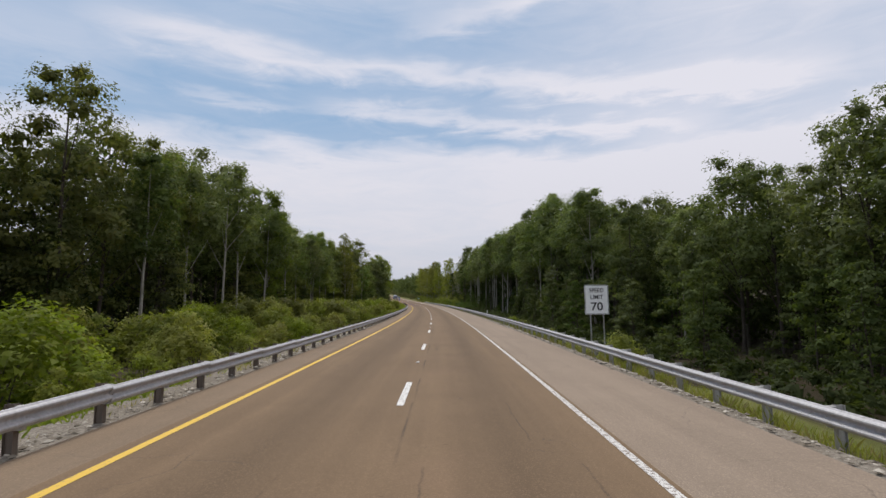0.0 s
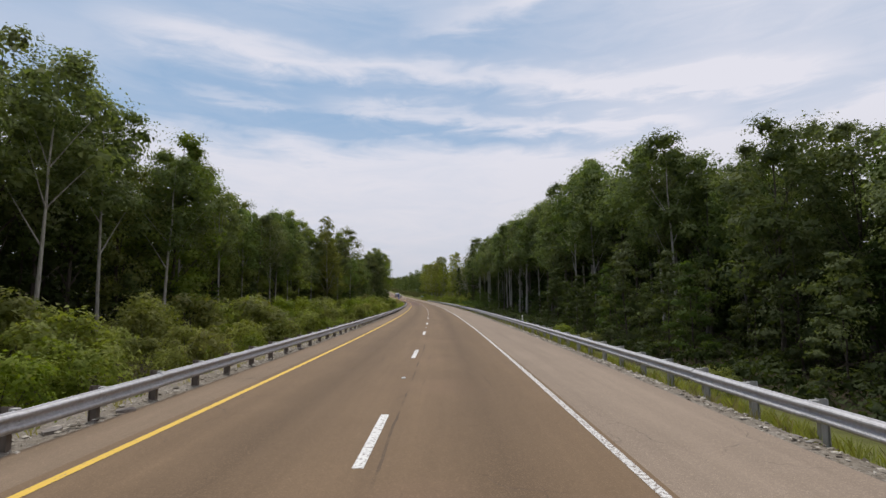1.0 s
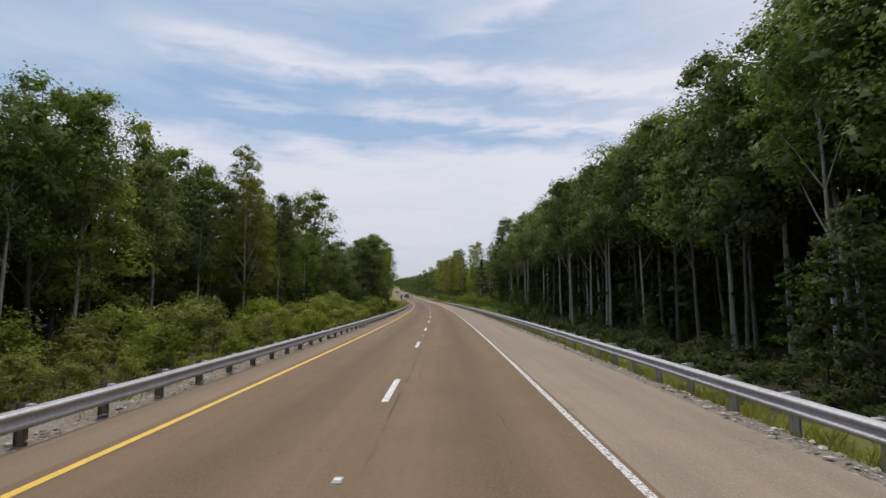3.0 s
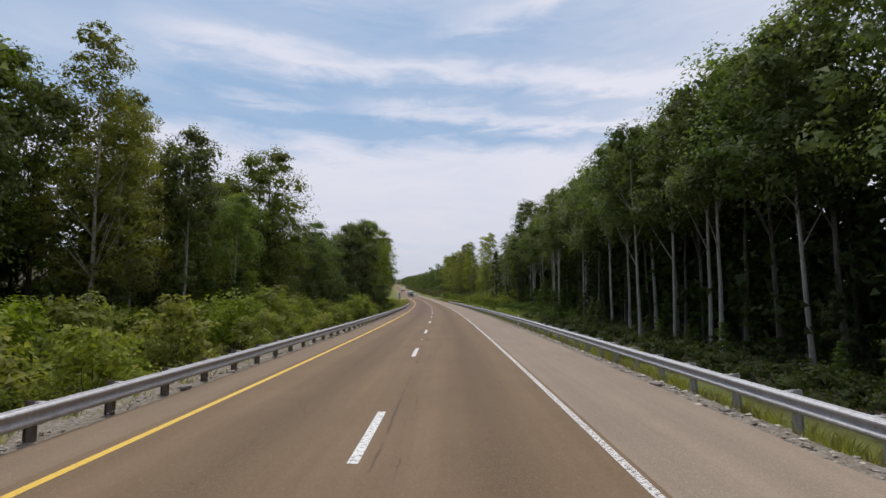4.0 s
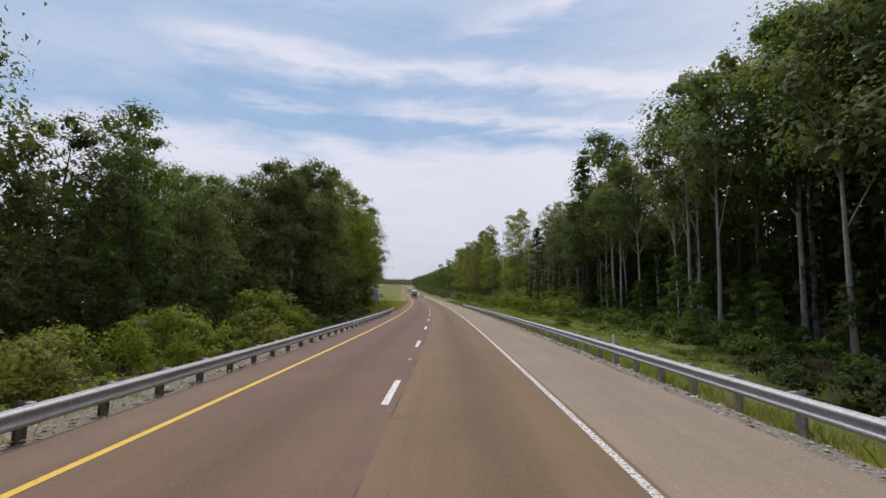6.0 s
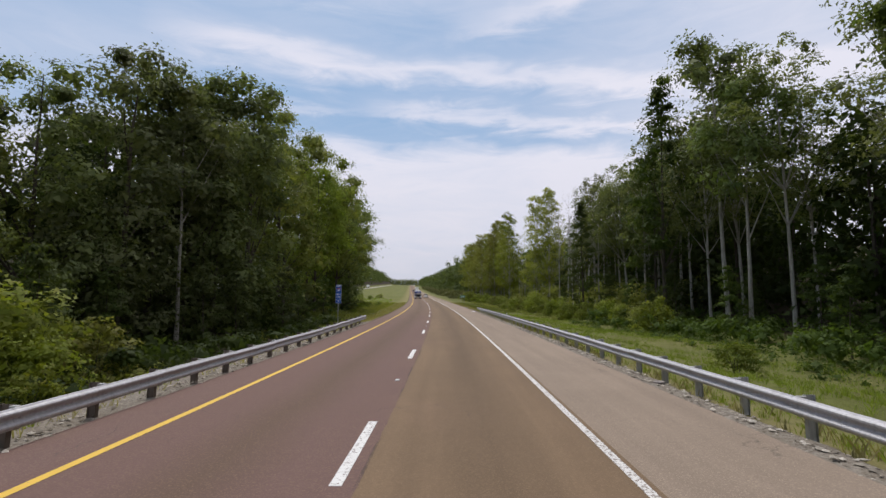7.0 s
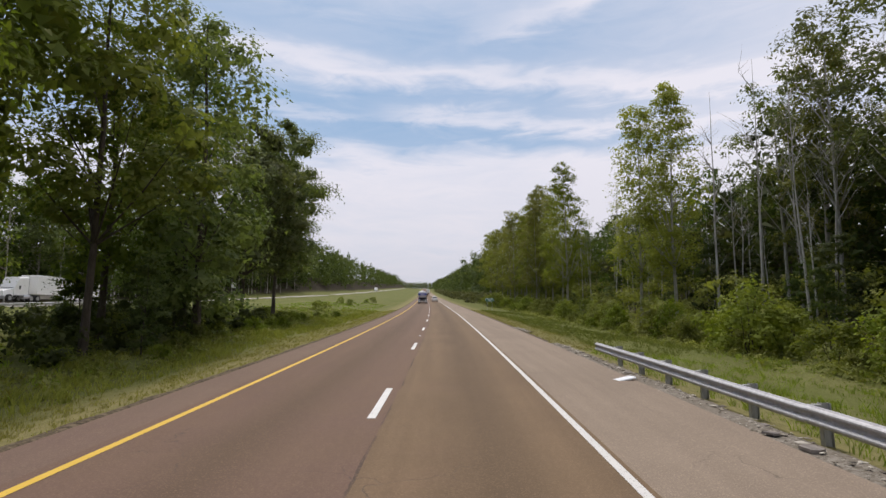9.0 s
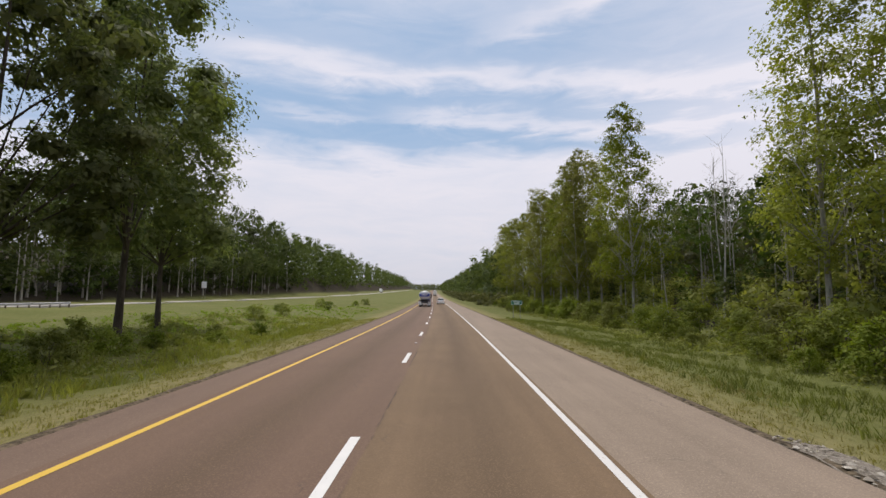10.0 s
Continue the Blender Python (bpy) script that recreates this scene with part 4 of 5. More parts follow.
for s, a, top in ((246, -17, 20.5), (252, -20, 20), (241, -20, 20)):
    plant(OAK, s, a, (top + 1.0) / 20, MEDIAN)
for s, a, top in ((257, -17.5, 21.5), (264, -19, 22.5), (270, -16.5, 22.5), (276, -19, 22), (282, -16, 20), (287, -18.5, 20), (262, -25, 19), (274, -25, 19), (285, -26, 18)):
    plant(EDGE + MAPLE[:1], s, a, (top + 1.0) / 20, MEDIAN)
# shadow side of the grove, put in by a darker leaf green
for s, a, top in ((291, -15.2, 20.5), (296, -18.5, 20.5), (300, -22.5, 19)):
    plant(OAK, s, a, (top + 1.0) / 20, MEDIAN)
for s, a in ((238, -25.5), (242, -23), (247, -26), (252, -28)):
    plant(BACK, s, a, 0.8, MEDIAN)
for s, a, top in ((308.3, -19.0, 20), (317.5, -18.8, 20.5), (326.8, -21.5, 22)):
    plant(HICKORY, s, a, (top + 1.0) / 20, MEDIAN)
for s, a in ((252, -14), (258, -16), (266, -14.5), (273, -14.5), (284, -14.5), (290, -16), (294, -19), (297, -23), (306, -27)):
    plant(CEDAR + SLIM, s, a, 0.5, MEDIAN)
for s in np.arange(-2, 222, 3.1):
    plant(BUSH[:2] + SUMAC + LUSH[:1], s, -11.8 + 0.9 * rng.normal(), 0.5 + 0.6 * rng.random() ** 1.5, "shrubs of the verge")
    plant(BUSH + SUMAC + LUSH, s + 1, -15.5 + 1.8 * rng.normal(), 0.9 + 0.9 * rng.random() ** 1.5, "shrubs of the verge")
for s, a, size in ((219, -16.5, 2.0), (150, -14, 1.8), (154, -14.5, 1.6), (95, -15, 1.7), (182.6, -19, 2.0), (186, -17, 1.7)):
    plant(BUSH, s, a, size, "shrubs of the verge", jitter=0.02)
for s in np.arange(0, 170, 4.0):
    plant(BUSH, s + 1, -20.5 + 1.8 * rng.normal(), 1.45 + 0.5 * rng.random(), "shrubs of the verge")
for s in np.arange(246, 326, 3.4):
    plant(BUSH, s, -13.8 + 1.0 * rng.normal(), 0.42 + 0.2 * rng.random(), "shrubs of the verge")
for s in np.arange(262, 420, 13):
    plant(LUSH + BUSH, s, -20 + 3.0 * rng.normal(), 0.55 + 0.3 * rng.random(), "shrubs of the verge")


for s in np.arange(300, 560, 5.2):
    plant(FARK + BACK[:1], s + rng.normal(), -75.5 + 1.5 * rng.normal(), 1.12 + 0.07 * rng.normal(), "trees beyond the far road")
    plant(FARK, s + 2 + rng.normal(), -83 + 2 * rng.normal(), 1.32 + 0.06 * rng.normal(), "trees beyond the far road")
for s in np.arange(322, 520, 8.0):
    plant(DEAD[:1] + TULIP[:2], s + 2 * rng.normal(), -72.5, 0.9, "trees beyond the far road")
# dark thicket under the last trees of the median, and the wooded rise behind the dead stems
for s, a in ((262, -21), (267, -23.5), (272, -22), (277, -24), (282, -22.5), (286, -25), (291, -23), (288, -20.5)):
    plant(CEDAR, s, a, 0.55, MEDIAN)
for s, a in ((296, 33), (302, 35), (308, 34), (314, 36.5), (320, 35.5), (326, 37)):
    plant(BACK, s, a, 0.72, WOOD)
for spare in [ob for kinds in (OAK, HIGH, EDGE, MAPLE, TULIP, STEM, PINE, ASPEN, GREY, HICKORY, SLIM, CEDAR, BACK, DEAD, BUSH, LUSH, FARK, SUMAC) for ob in kinds if ob.name not in used]:
    for ob in (*spare.children, spare):
        bpy.data.objects.remove(ob)


def thicket(name, label, s_range, a_range, z_range, count, leaf, mats, clump=1.6, per=34):
    """Brush too deep in shade to tell its stems apart: one mass of foliage."""
    centres_s = rng.uniform(*s_range, count)
    centres_a = rng.uniform(*a_range, count)
    z = land(centres_s, centres_a) + rng.uniform(*z_range, count)
    centres = place(centres_s, centres_a, z)
    ob = new(name, foliage(name, centres, clump * (0.6 + 0.8 * rng.random(count)), per, leaf, mats, 0.6))
    return tagged(ob, label, "undergrowth", kind="stuff")


# the dark masses carry the wood's shade in their leaf colour
thicket("undergrowth", "dense dark undergrowth deep in the wood", (-20, 300), (37, 50), (0.2, 12), 900, 0.5, LEAF_WOOD_SHADE, 2.2)
thicket("undergrowth", "dense dark undergrowth deep in the median wood", (-20, 240), (-46, -35), (0.2, 9), 700, 0.5, LEAF_WOOD_SHADE, 2.2)
thicket("undergrowth", "low shaded undergrowth at the wood's edge", (-10, 200), (12.5, 27), (-0.2, 1.0), 1000, 0.20, LEAF_WOOD_SHADE, 0.95, 62)
thicket("undergrowth", "low brush under the tall trees", (200, 266), (17.5, 28), (-0.2, 1.3), 380, 0.20, LEAF_SHADE, 0.95, 62)
thicket("undergrowth", "shaded brush under the median trees", (258, 306), (-30, -15), (-0.2, 1.6), 330, 0.22, LEAF_SHADE, 0.9, 55)
thicket("undergrowth", "dark undergrowth where the median wood ends", (214, 258), (-27, -10.5), (-0.2, 1.0), 420, 0.20, LEAF_WOOD_SHADE, 0.9, 55)
thicket("undergrowth", "mixed brush under the poplars", (262, 460), (22, 38), (0.1, 4.5), 800, 0.20, LEAF_LUSH, 1.5, 70)
thicket("undergrowth", "dense olive brush on the wooded rise", (276, 440), (31, 60), (0.3, 11.0), 900, 0.40, LEAF_OLIVE, 2.0, 34)
thicket("undergrowth", "rough brush along the foot of the distant wood", (425, 1000), (12.5, 24), (0.0, 3.6), 760, 0.42, LEAF_OLIVE, 1.8, 36)
thicket("undergrowth", "dark undergrowth beyond the opposite carriageway", (300, 560), (-84, -73.5), (0.2, 6), 420, 0.5, LEAF_WOOD_SHADE, 2.2)


thicket("weeds", "tangled weeds between the rail and the shrubs", (-6, 226), (-14.5, -8.2), (-0.15, 0.12), 1100, 0.11, LEAF_BUSH, 0.6, 34)
thicket("weeds", "low weeds before the dark of the wood", (196, 262), (15, 19.5), (-0.15, 0.15), 320, 0.12, LEAF_SHADE, 0.65, 40)
thicket("weeds", "lush uncut weeds in the open median", (258, 350), (-26, -11), (-0.12, 0.06), 1500, 0.13, LEAF_BUSH, 0.6, 40)
thicket("weeds", "lush weeds at the shrubs' foot", (268, 390), (13.5, 21), (-0.12, 0.08), 1500, 0.12, LEAF_LUSH, 0.6, 44)


def far_wood(name, label, s_values, a_of, top_of, mats, rows=3):
    """Distant woods: crowns as rough lobes of foliage, past counting."""
    centres, sizes = [], []
    for s in s_values:
        for row in range(rows):
            a = a_of(s) * (1 + 0.12 * row) + 2.5 * rng.normal()
            ss = s + 4 * rng.normal()
            ground_z = float(land(np.array(ss), np.array(a)))
            top = top_of(ss) * (1 + 0.10 * rng.normal()) * (1 + 0.04 * row)
            foot = place(ss, a, ground_z)
            for k in range(8):
                u = (k + rng.random()) / 8
                r = 3.4 * math.sqrt(max(0.08, 1 - (1.35 * (u - 0.35)) ** 2)) * rng.random() ** 0.5
                w = k * 2.4 + rng.random()
                centres.append(foot + np.array((r * math.cos(w), r * math.sin(w), top * (0.02 + 0.87 * u))))
                sizes.append(3.6 * (0.7 + 0.6 * rng.random()) * (0.75 if u > 0.8 else 1.0))
    return tagged(new(name, foliage(name, np.array(centres), np.array(sizes), 34, 0.85, mats, 0.85, 0.72)), label, "woods", kind="stuff")


far_wood("far_woods", "distant green woods along the highway's edge", np.concatenate((np.arange(468, 700, 7.0), np.arange(700, 1900, 16.0))), lambda s: 22 + 0.004 * s, lambda s: 21.0, LEAF_BANK, 2)
far_wood("far_woods", "dark wooded bank beyond the opposite carriageway", np.concatenate((np.arange(560, 800, 6.0), np.arange(800, 1900, 16.0))), lambda s: -77 - 0.004 * s, lambda s: 27.0, LEAF_SHADE, 2)
# haze of distance painted on: these woods take the grey-green leaves
far_wood("far_woods", "woods closing the end of the highway, coloured grey-green for haze", np.arange(1900, 2300, 5.0), lambda s: 60 - 0.5 * (s - 1900), lambda s: 20.0, LEAF_GREY, 2)

# ---- verges: gravel, grass and weeds ----
def gravel_material():
    m, n = material("road_gravel")
    where, u, v = uv_parts(n)
    cell = n.add("ShaderNodeTexVoronoi", {"Vector": where, "Scale": 22.0})
    tone = n.add("ShaderNodeSeparateColor", {0: cell.outputs["Color"]}).outputs[0]
    edge = n.math("MULTIPLY", cell.outputs["Distance"], 2.4, clamp=True)
    colour = n.ramp(tone, [(0.0, (0.20, 0.172, 0.135)), (0.5, (0.37, 0.325, 0.26)), (1.0, (0.58, 0.53, 0.45))])
    colour = n.mix(n.math("MULTIPLY", edge, 0.6), colour, (0.12, 0.10, 0.08, 1))
    soil = n.ramp(n.noise(where, 0.8, 5.0, 0.65), [(0.45, 0.0), (0.6, 1.0)])
    colour = n.mix(n.math("MULTIPLY", soil, 0.5), colour, (0.18, 0.15, 0.11, 1))
    finish(n, colour, 0.95, bump=n.math("SUBTRACT", 1.0, edge), bump_strength=0.9, bump_distance=0.03, specular=0.15)
    return m


def stone_material():
    m, n = material("loose_stone")
    one = n.add("ShaderNodeNewGeometry").outputs["Random Per Island"]
    finish(n, n.ramp(one, [(0.0, (0.12, 0.10, 0.075)), (0.55, (0.34, 0.30, 0.24)), (1.0, (0.58, 0.53, 0.45))]), 0.9, specular=0.2)
    return m


GRAVEL, STONE = gravel_material(), stone_material()
SOIL = plain("crumbled_soil", (0.135, 0.105, 0.070), 0.95, vary=0.4, scale=9.0, specular=0.1)
BLADE = leaf_material("grass_blades", (0.150, 0.168, 0.026), (0.300, 0.310, 0.070), 0.6)
LUSH_BLADE = leaf_material("lush_grass_blades", (0.118, 0.156, 0.022), (0.248, 0.300, 0.052), 0.3)
MOWN_BLADE = leaf_material("mown_grass_blades", (0.210, 0.186, 0.066), (0.370, 0.325, 0.140))
DRY_BLADE = leaf_material("dry_grass_blades", (0.23, 0.205, 0.085), (0.37, 0.33, 0.155))


def ragged(s, a, amount, seed):
    return a + amount * (0.6 * np.sin(s * 0.9 + seed) + 0.5 * np.sin(s * 2.3 + 2 * seed) + 0.35 * np.sin(s * 5.1 + seed))


def strip(name, s0, s1, inner, outer, lift, mat, label, seed, step=0.6, amount=0.10):
    """A ragged band between two offsets, lying just over the ground."""
    s = np.arange(s0, s1, step)
    lines = []
    for f in (0.0, 0.5, 1.0):
        a = inner + (outer - inner) * f + np.zeros_like(s)
        if f == 1.0:
            a = ragged(s, outer, amount, seed)
        if f == 0.0:
            a = ragged(s, inner, amount * 0.45, seed + 1)
        lines.append(np.stack((s, a), -1))
    grid = np.stack(lines, 1)
    z = np.maximum(land(grid[..., 0], grid[..., 1]), -0.2) + lift + 0.012 * np.sin(grid[..., 0] * 3.1)[...]
    pts = place(grid[..., 0], grid[..., 1], z).reshape(-1, 3)
    i = np.arange(len(s) * 3).reshape(len(s), 3)
    faces = []
    for k in (0, 1):
        lo, hi = (k, k + 1) if outer > inner else (k + 1, k)
        faces += np.stack((i[:-1, lo], i[:-1, hi], i[1:, hi], i[1:, lo]), -1).tolist()
    return tagged(new(name, mesh_from(name, pts, faces, mat, grid[..., ::-1].reshape(-1, 2))), label, "gravel", kind="structure")


strip("gravel_left", -20, 247, -6.02, -7.5, 0.075, GRAVEL, "ragged gravel band under the guardrail", 1.0)
strip("gravel_right", -20, 284, 4.93, 5.62, 0.075, GRAVEL, "ragged gravel and broken asphalt beside the shoulder", 2.0)
strip("gravel_patch", 291.6, 295.6, 4.98, 5.75, 0.085, GRAVEL, "washed-out patch of pale gravel on the verge", 6.0, 0.3, 0.14)
strip("verge_soil_left", 247, 480, -6.05, -6.35, 0.07, SOIL, "crumbled soil edge beside the shoulder", 3.0, 0.8, 0.06)
strip("verge_soil_right", 284, 480, 4.95, 5.2, 0.07, SOIL, "crumbled soil edge beside the shoulder", 4.0, 0.8, 0.06)


def stones(name, label, s0, s1, a0, a1, count, big):
    s, a = rng.uniform(s0, s1, count), a0 + (a1 - a0) * rng.beta(1.6, 1.6, count)
    size = big * (0.3 + 0.7 * rng.random(count) ** 3)
    z = np.maximum(land(s, a), -0.2) + 0.08 + size * 0.15
    centre = place(s, a, z)
    shape = np.array([(1, 0, 0), (0, 1, 0), (-1, 0, 0), (0, -1, 0), (0, 0, 0.6), (0, 0, -0.6)], float)
    tri = np.array([(0, 1, 4), (1, 2, 4), (2, 3, 4), (3, 0, 4), (1, 0, 5), (2, 1, 5), (3, 2, 5), (0, 3, 5)])
    w = rng.random(count) * 6.283
    turn = np.zeros((count, 3, 3))
    turn[:, 0, 0], turn[:, 0, 1], turn[:, 1, 0], turn[:, 1, 1], turn[:, 2, 2] = np.cos(w), -np.sin(w), np.sin(w), np.cos(w), 1
    v = shape[None] * (0.6 + 0.8 * rng.random((count, 6, 1))) * size[:, None, None] * np.array((1.3, 0.8, 0.7))
    v = np.einsum("nij,nkj->nki", turn, v) + centre[:, None]
    faces = (tri[None] + 6 * np.arange(count)[:, None, None]).reshape(-1, 3)
    return tagged(new(name, mesh_from(name, v.reshape(-1, 3), faces, STONE)), label, "gravel", kind="stuff")


stones("loose_stones", "loose pale stones under the guardrail", -10, 246, -7.5, -6.05, 8500, 0.075)
stones("loose_stones", "loose stones and asphalt crumbs beside the shoulder", -10, 283, 4.95, 5.75, 7000, 0.075)
stones("loose_stones", "loose stones in the washed-out verge", 291.6, 295.7, 5.0, 5.8, 220, 0.075)


def slabs():
    """Broken pieces of asphalt edge, flat and angular."""
    m = plain("broken_asphalt", (0.24, 0.21, 0.185), 0.9, vary=0.2)
    shared = []
    for k in range(4):
        bm = bmesh.new()
        ring = [bm.verts.new((math.cos(w) * 0.2 * rng.uniform(0.6, 1.2), math.sin(w) * 0.11 * rng.uniform(0.6, 1.2), 0.0)) for w in np.linspace(0, 5.4, 6)]
        face = bm.faces.new(ring)
        up = bmesh.ops.extrude_face_region(bm, geom=[face])
        bmesh.ops.translate(bm, verts=[e for e in up["geom"] if isinstance(e, bmesh.types.BMVert)], vec=(0, 0, 0.04))
        bmesh.ops.recalc_face_normals(bm, faces=bm.faces)
        shared.append(simple("asphalt_fragment", bm, m))
    for k in range(70):
        right = k % 2 == 0
        s = rng.uniform(4, 282 if right else 244)
        a = rng.uniform(5.05, 5.5) if right else rng.uniform(-6.7, -6.15)
        ob = new("asphalt_fragment", shared[k % 4])
        ob.matrix_basis = turned(s, a, max(float(land(np.array(s), np.array(a))), -0.2) + 0.06, rng.uniform(-25, 25) + 90, rng.uniform(0.6, 1.5))
        tagged(ob, "broken piece of grey asphalt lying in gravel", "asphalt piece", "asphalt pieces")


slabs()


def blades(name, label, s0, s1, a0, a1, count, tall, mat, lift=0.0, thin=0.016):
    """Standing grass: bent blades in tufts."""
    tufts = count // 8
    s = np.repeat(rng.uniform(s0, s1, tufts), 8) + rng.normal(size=tufts * 8) * 0.07
    a = np.repeat(rng.uniform(a0, a1, tufts), 8) + rng.normal(size=tufts * 8) * 0.07
    foot = place(s, a, land(s, a) - 0.02 + lift)
    h = np.repeat(tall * (0.4 + 0.8 * rng.random(tufts)), 8) * (0.6 + 0.6 * rng.random(tufts * 8))
    w = rng.random(tufts * 8) * 6.283
    wide = thin * (0.6 + rng.random(tufts * 8))
    side = np.stack((np.cos(w), np.sin(w), 0 * w), -1) * wide[:, None]
    lean = np.stack((np.sin(w), -np.cos(w), 0 * w), -1) * (h * rng.uniform(0.1, 0.7, tufts * 8))[:, None]
    up = np.stack((0 * w, 0 * w, h), -1)
    corners = np.stack((foot - side, foot + side, foot + side * 0.6 + lean * 0.45 + up * 0.62, foot + lean + up), 1)
    return tagged(new(name, quads_mesh(name, corners, mat)), label, "grass", kind="stuff")


blades("grass", "uncut green grass behind the guardrail", -5, 246, -10.6, -7.15, 60000, 0.46, LUSH_BLADE, thin=0.011)
blades("grass", "uncut green grass below the shoulder", -5, 190, 5.75, 9.5, 26000, 0.34, BLADE, thin=0.010)
blades("grass", "tall green grass on the open verge", 190, 283, 6.2, 17.5, 64000, 0.22, LUSH_BLADE, thin=0.009)
blades("grass", "tall green grass past the mown strip", 283, 350, 7.4, 16.5, 50000, 0.24, LUSH_BLADE, thin=0.009)
blades("grass", "short mown grass along the shoulder", 282, 345, 5.05, 8.4, 26000, 0.11, MOWN_BLADE, thin=0.010)
blades("grass", "short mown grass beside the narrow shoulder", 244, 345, -10.2, -6.25, 42000, 0.11, MOWN_BLADE, thin=0.010)
blades("grass", "rank grass and weeds at the mown strip's edge", 240, 345, -15.5, -9.6, 34000, 0.36, BLADE, thin=0.013)
blades("grass", "rough meadow grass in the median", 262, 400, -34, -12.0, 26000, 0.26, LUSH_BLADE, thin=0.03)
blades("dry_grass", "dry straw-coloured weeds beside the rail", -5, 264, 5.6, 6.8, 9000, 0.30, DRY_BLADE, thin=0.010)
blades("dry_grass", "dry straw-coloured weeds behind the rail", -5, 246, -7.6, -6.7, 9000, 0.28, DRY_BLADE, thin=0.010)

# ---- signs and markers ----
def flat_text(name, words, size, mat, parent, x, z, y=-0.012, label="", wide=1.0):
    """Raised lettering, facing -y, centred at (x, z)."""
    curve = bpy.data.curves.new(name, "FONT")
    curve.body, curve.size, curve.align_x, curve.align_y, curve.extrude = words, size, "CENTER", "CENTER", 0.002
    curve.offset = size * 0.012
    ob = new(name, curve)
    ob.matrix_basis = pose(x, y, z, 90, 0, 0) @ Matrix.Diagonal((wide, 1, 1, 1))
    me = bpy.data.meshes.new_from_object(ob.evaluated_get(bpy.context.evaluated_depsgraph_get()))
    m = ob.matrix_basis.copy()
    bpy.data.objects.remove(ob)
    me.transform(m)
    me.materials.clear()
    me.materials.append(mat)
    return child(name, me, parent, label)


def rounded_plate(width, height, radius, y0, y1):
    bm = bmesh.new()
    ring = []
    for cx_, cz_, start in ((1, 1, 0), (-1, 1, 90), (-1, -1, 180), (1, -1, 270)):
        for step in range(5):
            w = radians(start + step * 22.5)
            ring.append(bm.verts.new((cx_ * (width / 2 - radius) + radius * math.cos(w), y0, cz_ * (height / 2 - radius) + radius * math.sin(w))))
    face = bm.faces.new(ring)
    up = bmesh.ops.extrude_face_region(bm, geom=[face])
    bmesh.ops.translate(bm, verts=[e for e in up["geom"] if isinstance(e, bmesh.types.BMVert)], vec=(0, y1 - y0, 0))
    bmesh.ops.recalc_face_normals(bm, faces=bm.faces)
    return bm


def rim(width, height, radius, thick, y0, y1):
    """A rounded frame line."""
    bm = bmesh.new()
    rings = []
    for inset, y in ((0, y0), (thick, y0), (thick, y1), (0, y1)):
        ring = []
        r = max(radius - inset, 0.005)
        for cx_, cz_, start in ((1, 1, 0), (-1, 1, 90), (-1, -1, 180), (1, -1, 270)):
            for step in range(5):
                w = radians(start + step * 22.5)
                ring.append(bm.verts.new((cx_ * (width / 2 - inset - r) + r * math.cos(w), y, cz_ * (height / 2 - inset - r) + r * math.sin(w))))
        rings.append(ring)
    for k in range(4):
        a, b = rings[k], rings[(k + 1) % 4]
        for j in range(len(a)):
            bm.faces.new((a[j], a[(j + 1) % len(a)], b[(j + 1) % len(a)], b[j]))
    bmesh.ops.recalc_face_normals(bm, faces=bm.faces)
    return bm


SIGN_WHITE = plain("sign_white", (0.84, 0.85, 0.86), 0.45, vary=0.05)
SIGN_BLACK = plain("sign_black", (0.02, 0.02, 0.022), 0.5)
SIGN_BLUE = plain("sign_blue", (0.018, 0.105, 0.46), 0.45, vary=0.08)
SIGN_GREEN = plain("sign_green", (0.02, 0.17, 0.10), 0.45, vary=0.08)
SIGN_RED = plain("sign_red", (0.45, 0.04, 0.05), 0.45)
MARKER = plain("marker_plastic", (0.70, 0.71, 0.66), 0.55, vary=0.08)


def u_post(low, high, x):
    """A folded steel U-channel sign post."""
    line = [(-0.035, 0.0), (-0.03, -0.004), (-0.018, -0.004), (-0.014, 0.03), (0.014, 0.03), (0.018, -0.004), (0.03, -0.004), (0.035, 0.0), (0.02, 0.004), (0.018, 0.036), (-0.018, 0.036), (-0.02, 0.004)]
    bm = bmesh.new()
    a = [bm.verts.new((x + px_, py_ + 0.02, low)) for px_, py_ in line]
    b = [bm.verts.new((x + px_, py_ + 0.02, high)) for px_, py_ in line]
    for k in range(len(line)):
        bm.faces.new((a[k], a[(k + 1) % len(line)], b[(k + 1) % len(line)], b[k]))
    bm.faces.new(b)
    bmesh.ops.recalc_face_normals(bm, faces=bm.faces)
    return bm


def speed_sign():
    root = empty("speed_limit_sign", turned(28.1, 7.58, 2.25, -2.0))
    part("panel", rounded_plate(1.22, 1.52, 0.06, 0.0, 0.006), SIGN_WHITE, root, "white reflective sign panel")
    part("border", rim(1.18, 1.48, 0.05, 0.022, -0.004, 0.001), SIGN_BLACK, root, "black border line")
    flat_text("word", "SPEED", 0.30, SIGN_BLACK, root, 0, 0.47, label="black word SPEED", wide=0.92)
    flat_text("word", "LIMIT", 0.30, SIGN_BLACK, root, 0, 0.12, label="black word LIMIT", wide=0.92)
    flat_text("number", "70", 0.58, SIGN_BLACK, root, 0, -0.37, label="black number 70", wide=1.1)
    for x in (-0.33, 0.33):
        part("post", u_post(-3.6, 0.70, x), POST_STEEL, root, "galvanized sign post")
    for x in (-0.33, 0.33):
        for z in (-0.5, 0.5):
            part("bolt", drum(0.014, 0.012, "y", 8, Matrix.Translation((x, -0.004, z))), POST_STEEL, root)
    tagged(root, "white speed limit 70 sign on two steel posts behind the guardrail", "road sign")


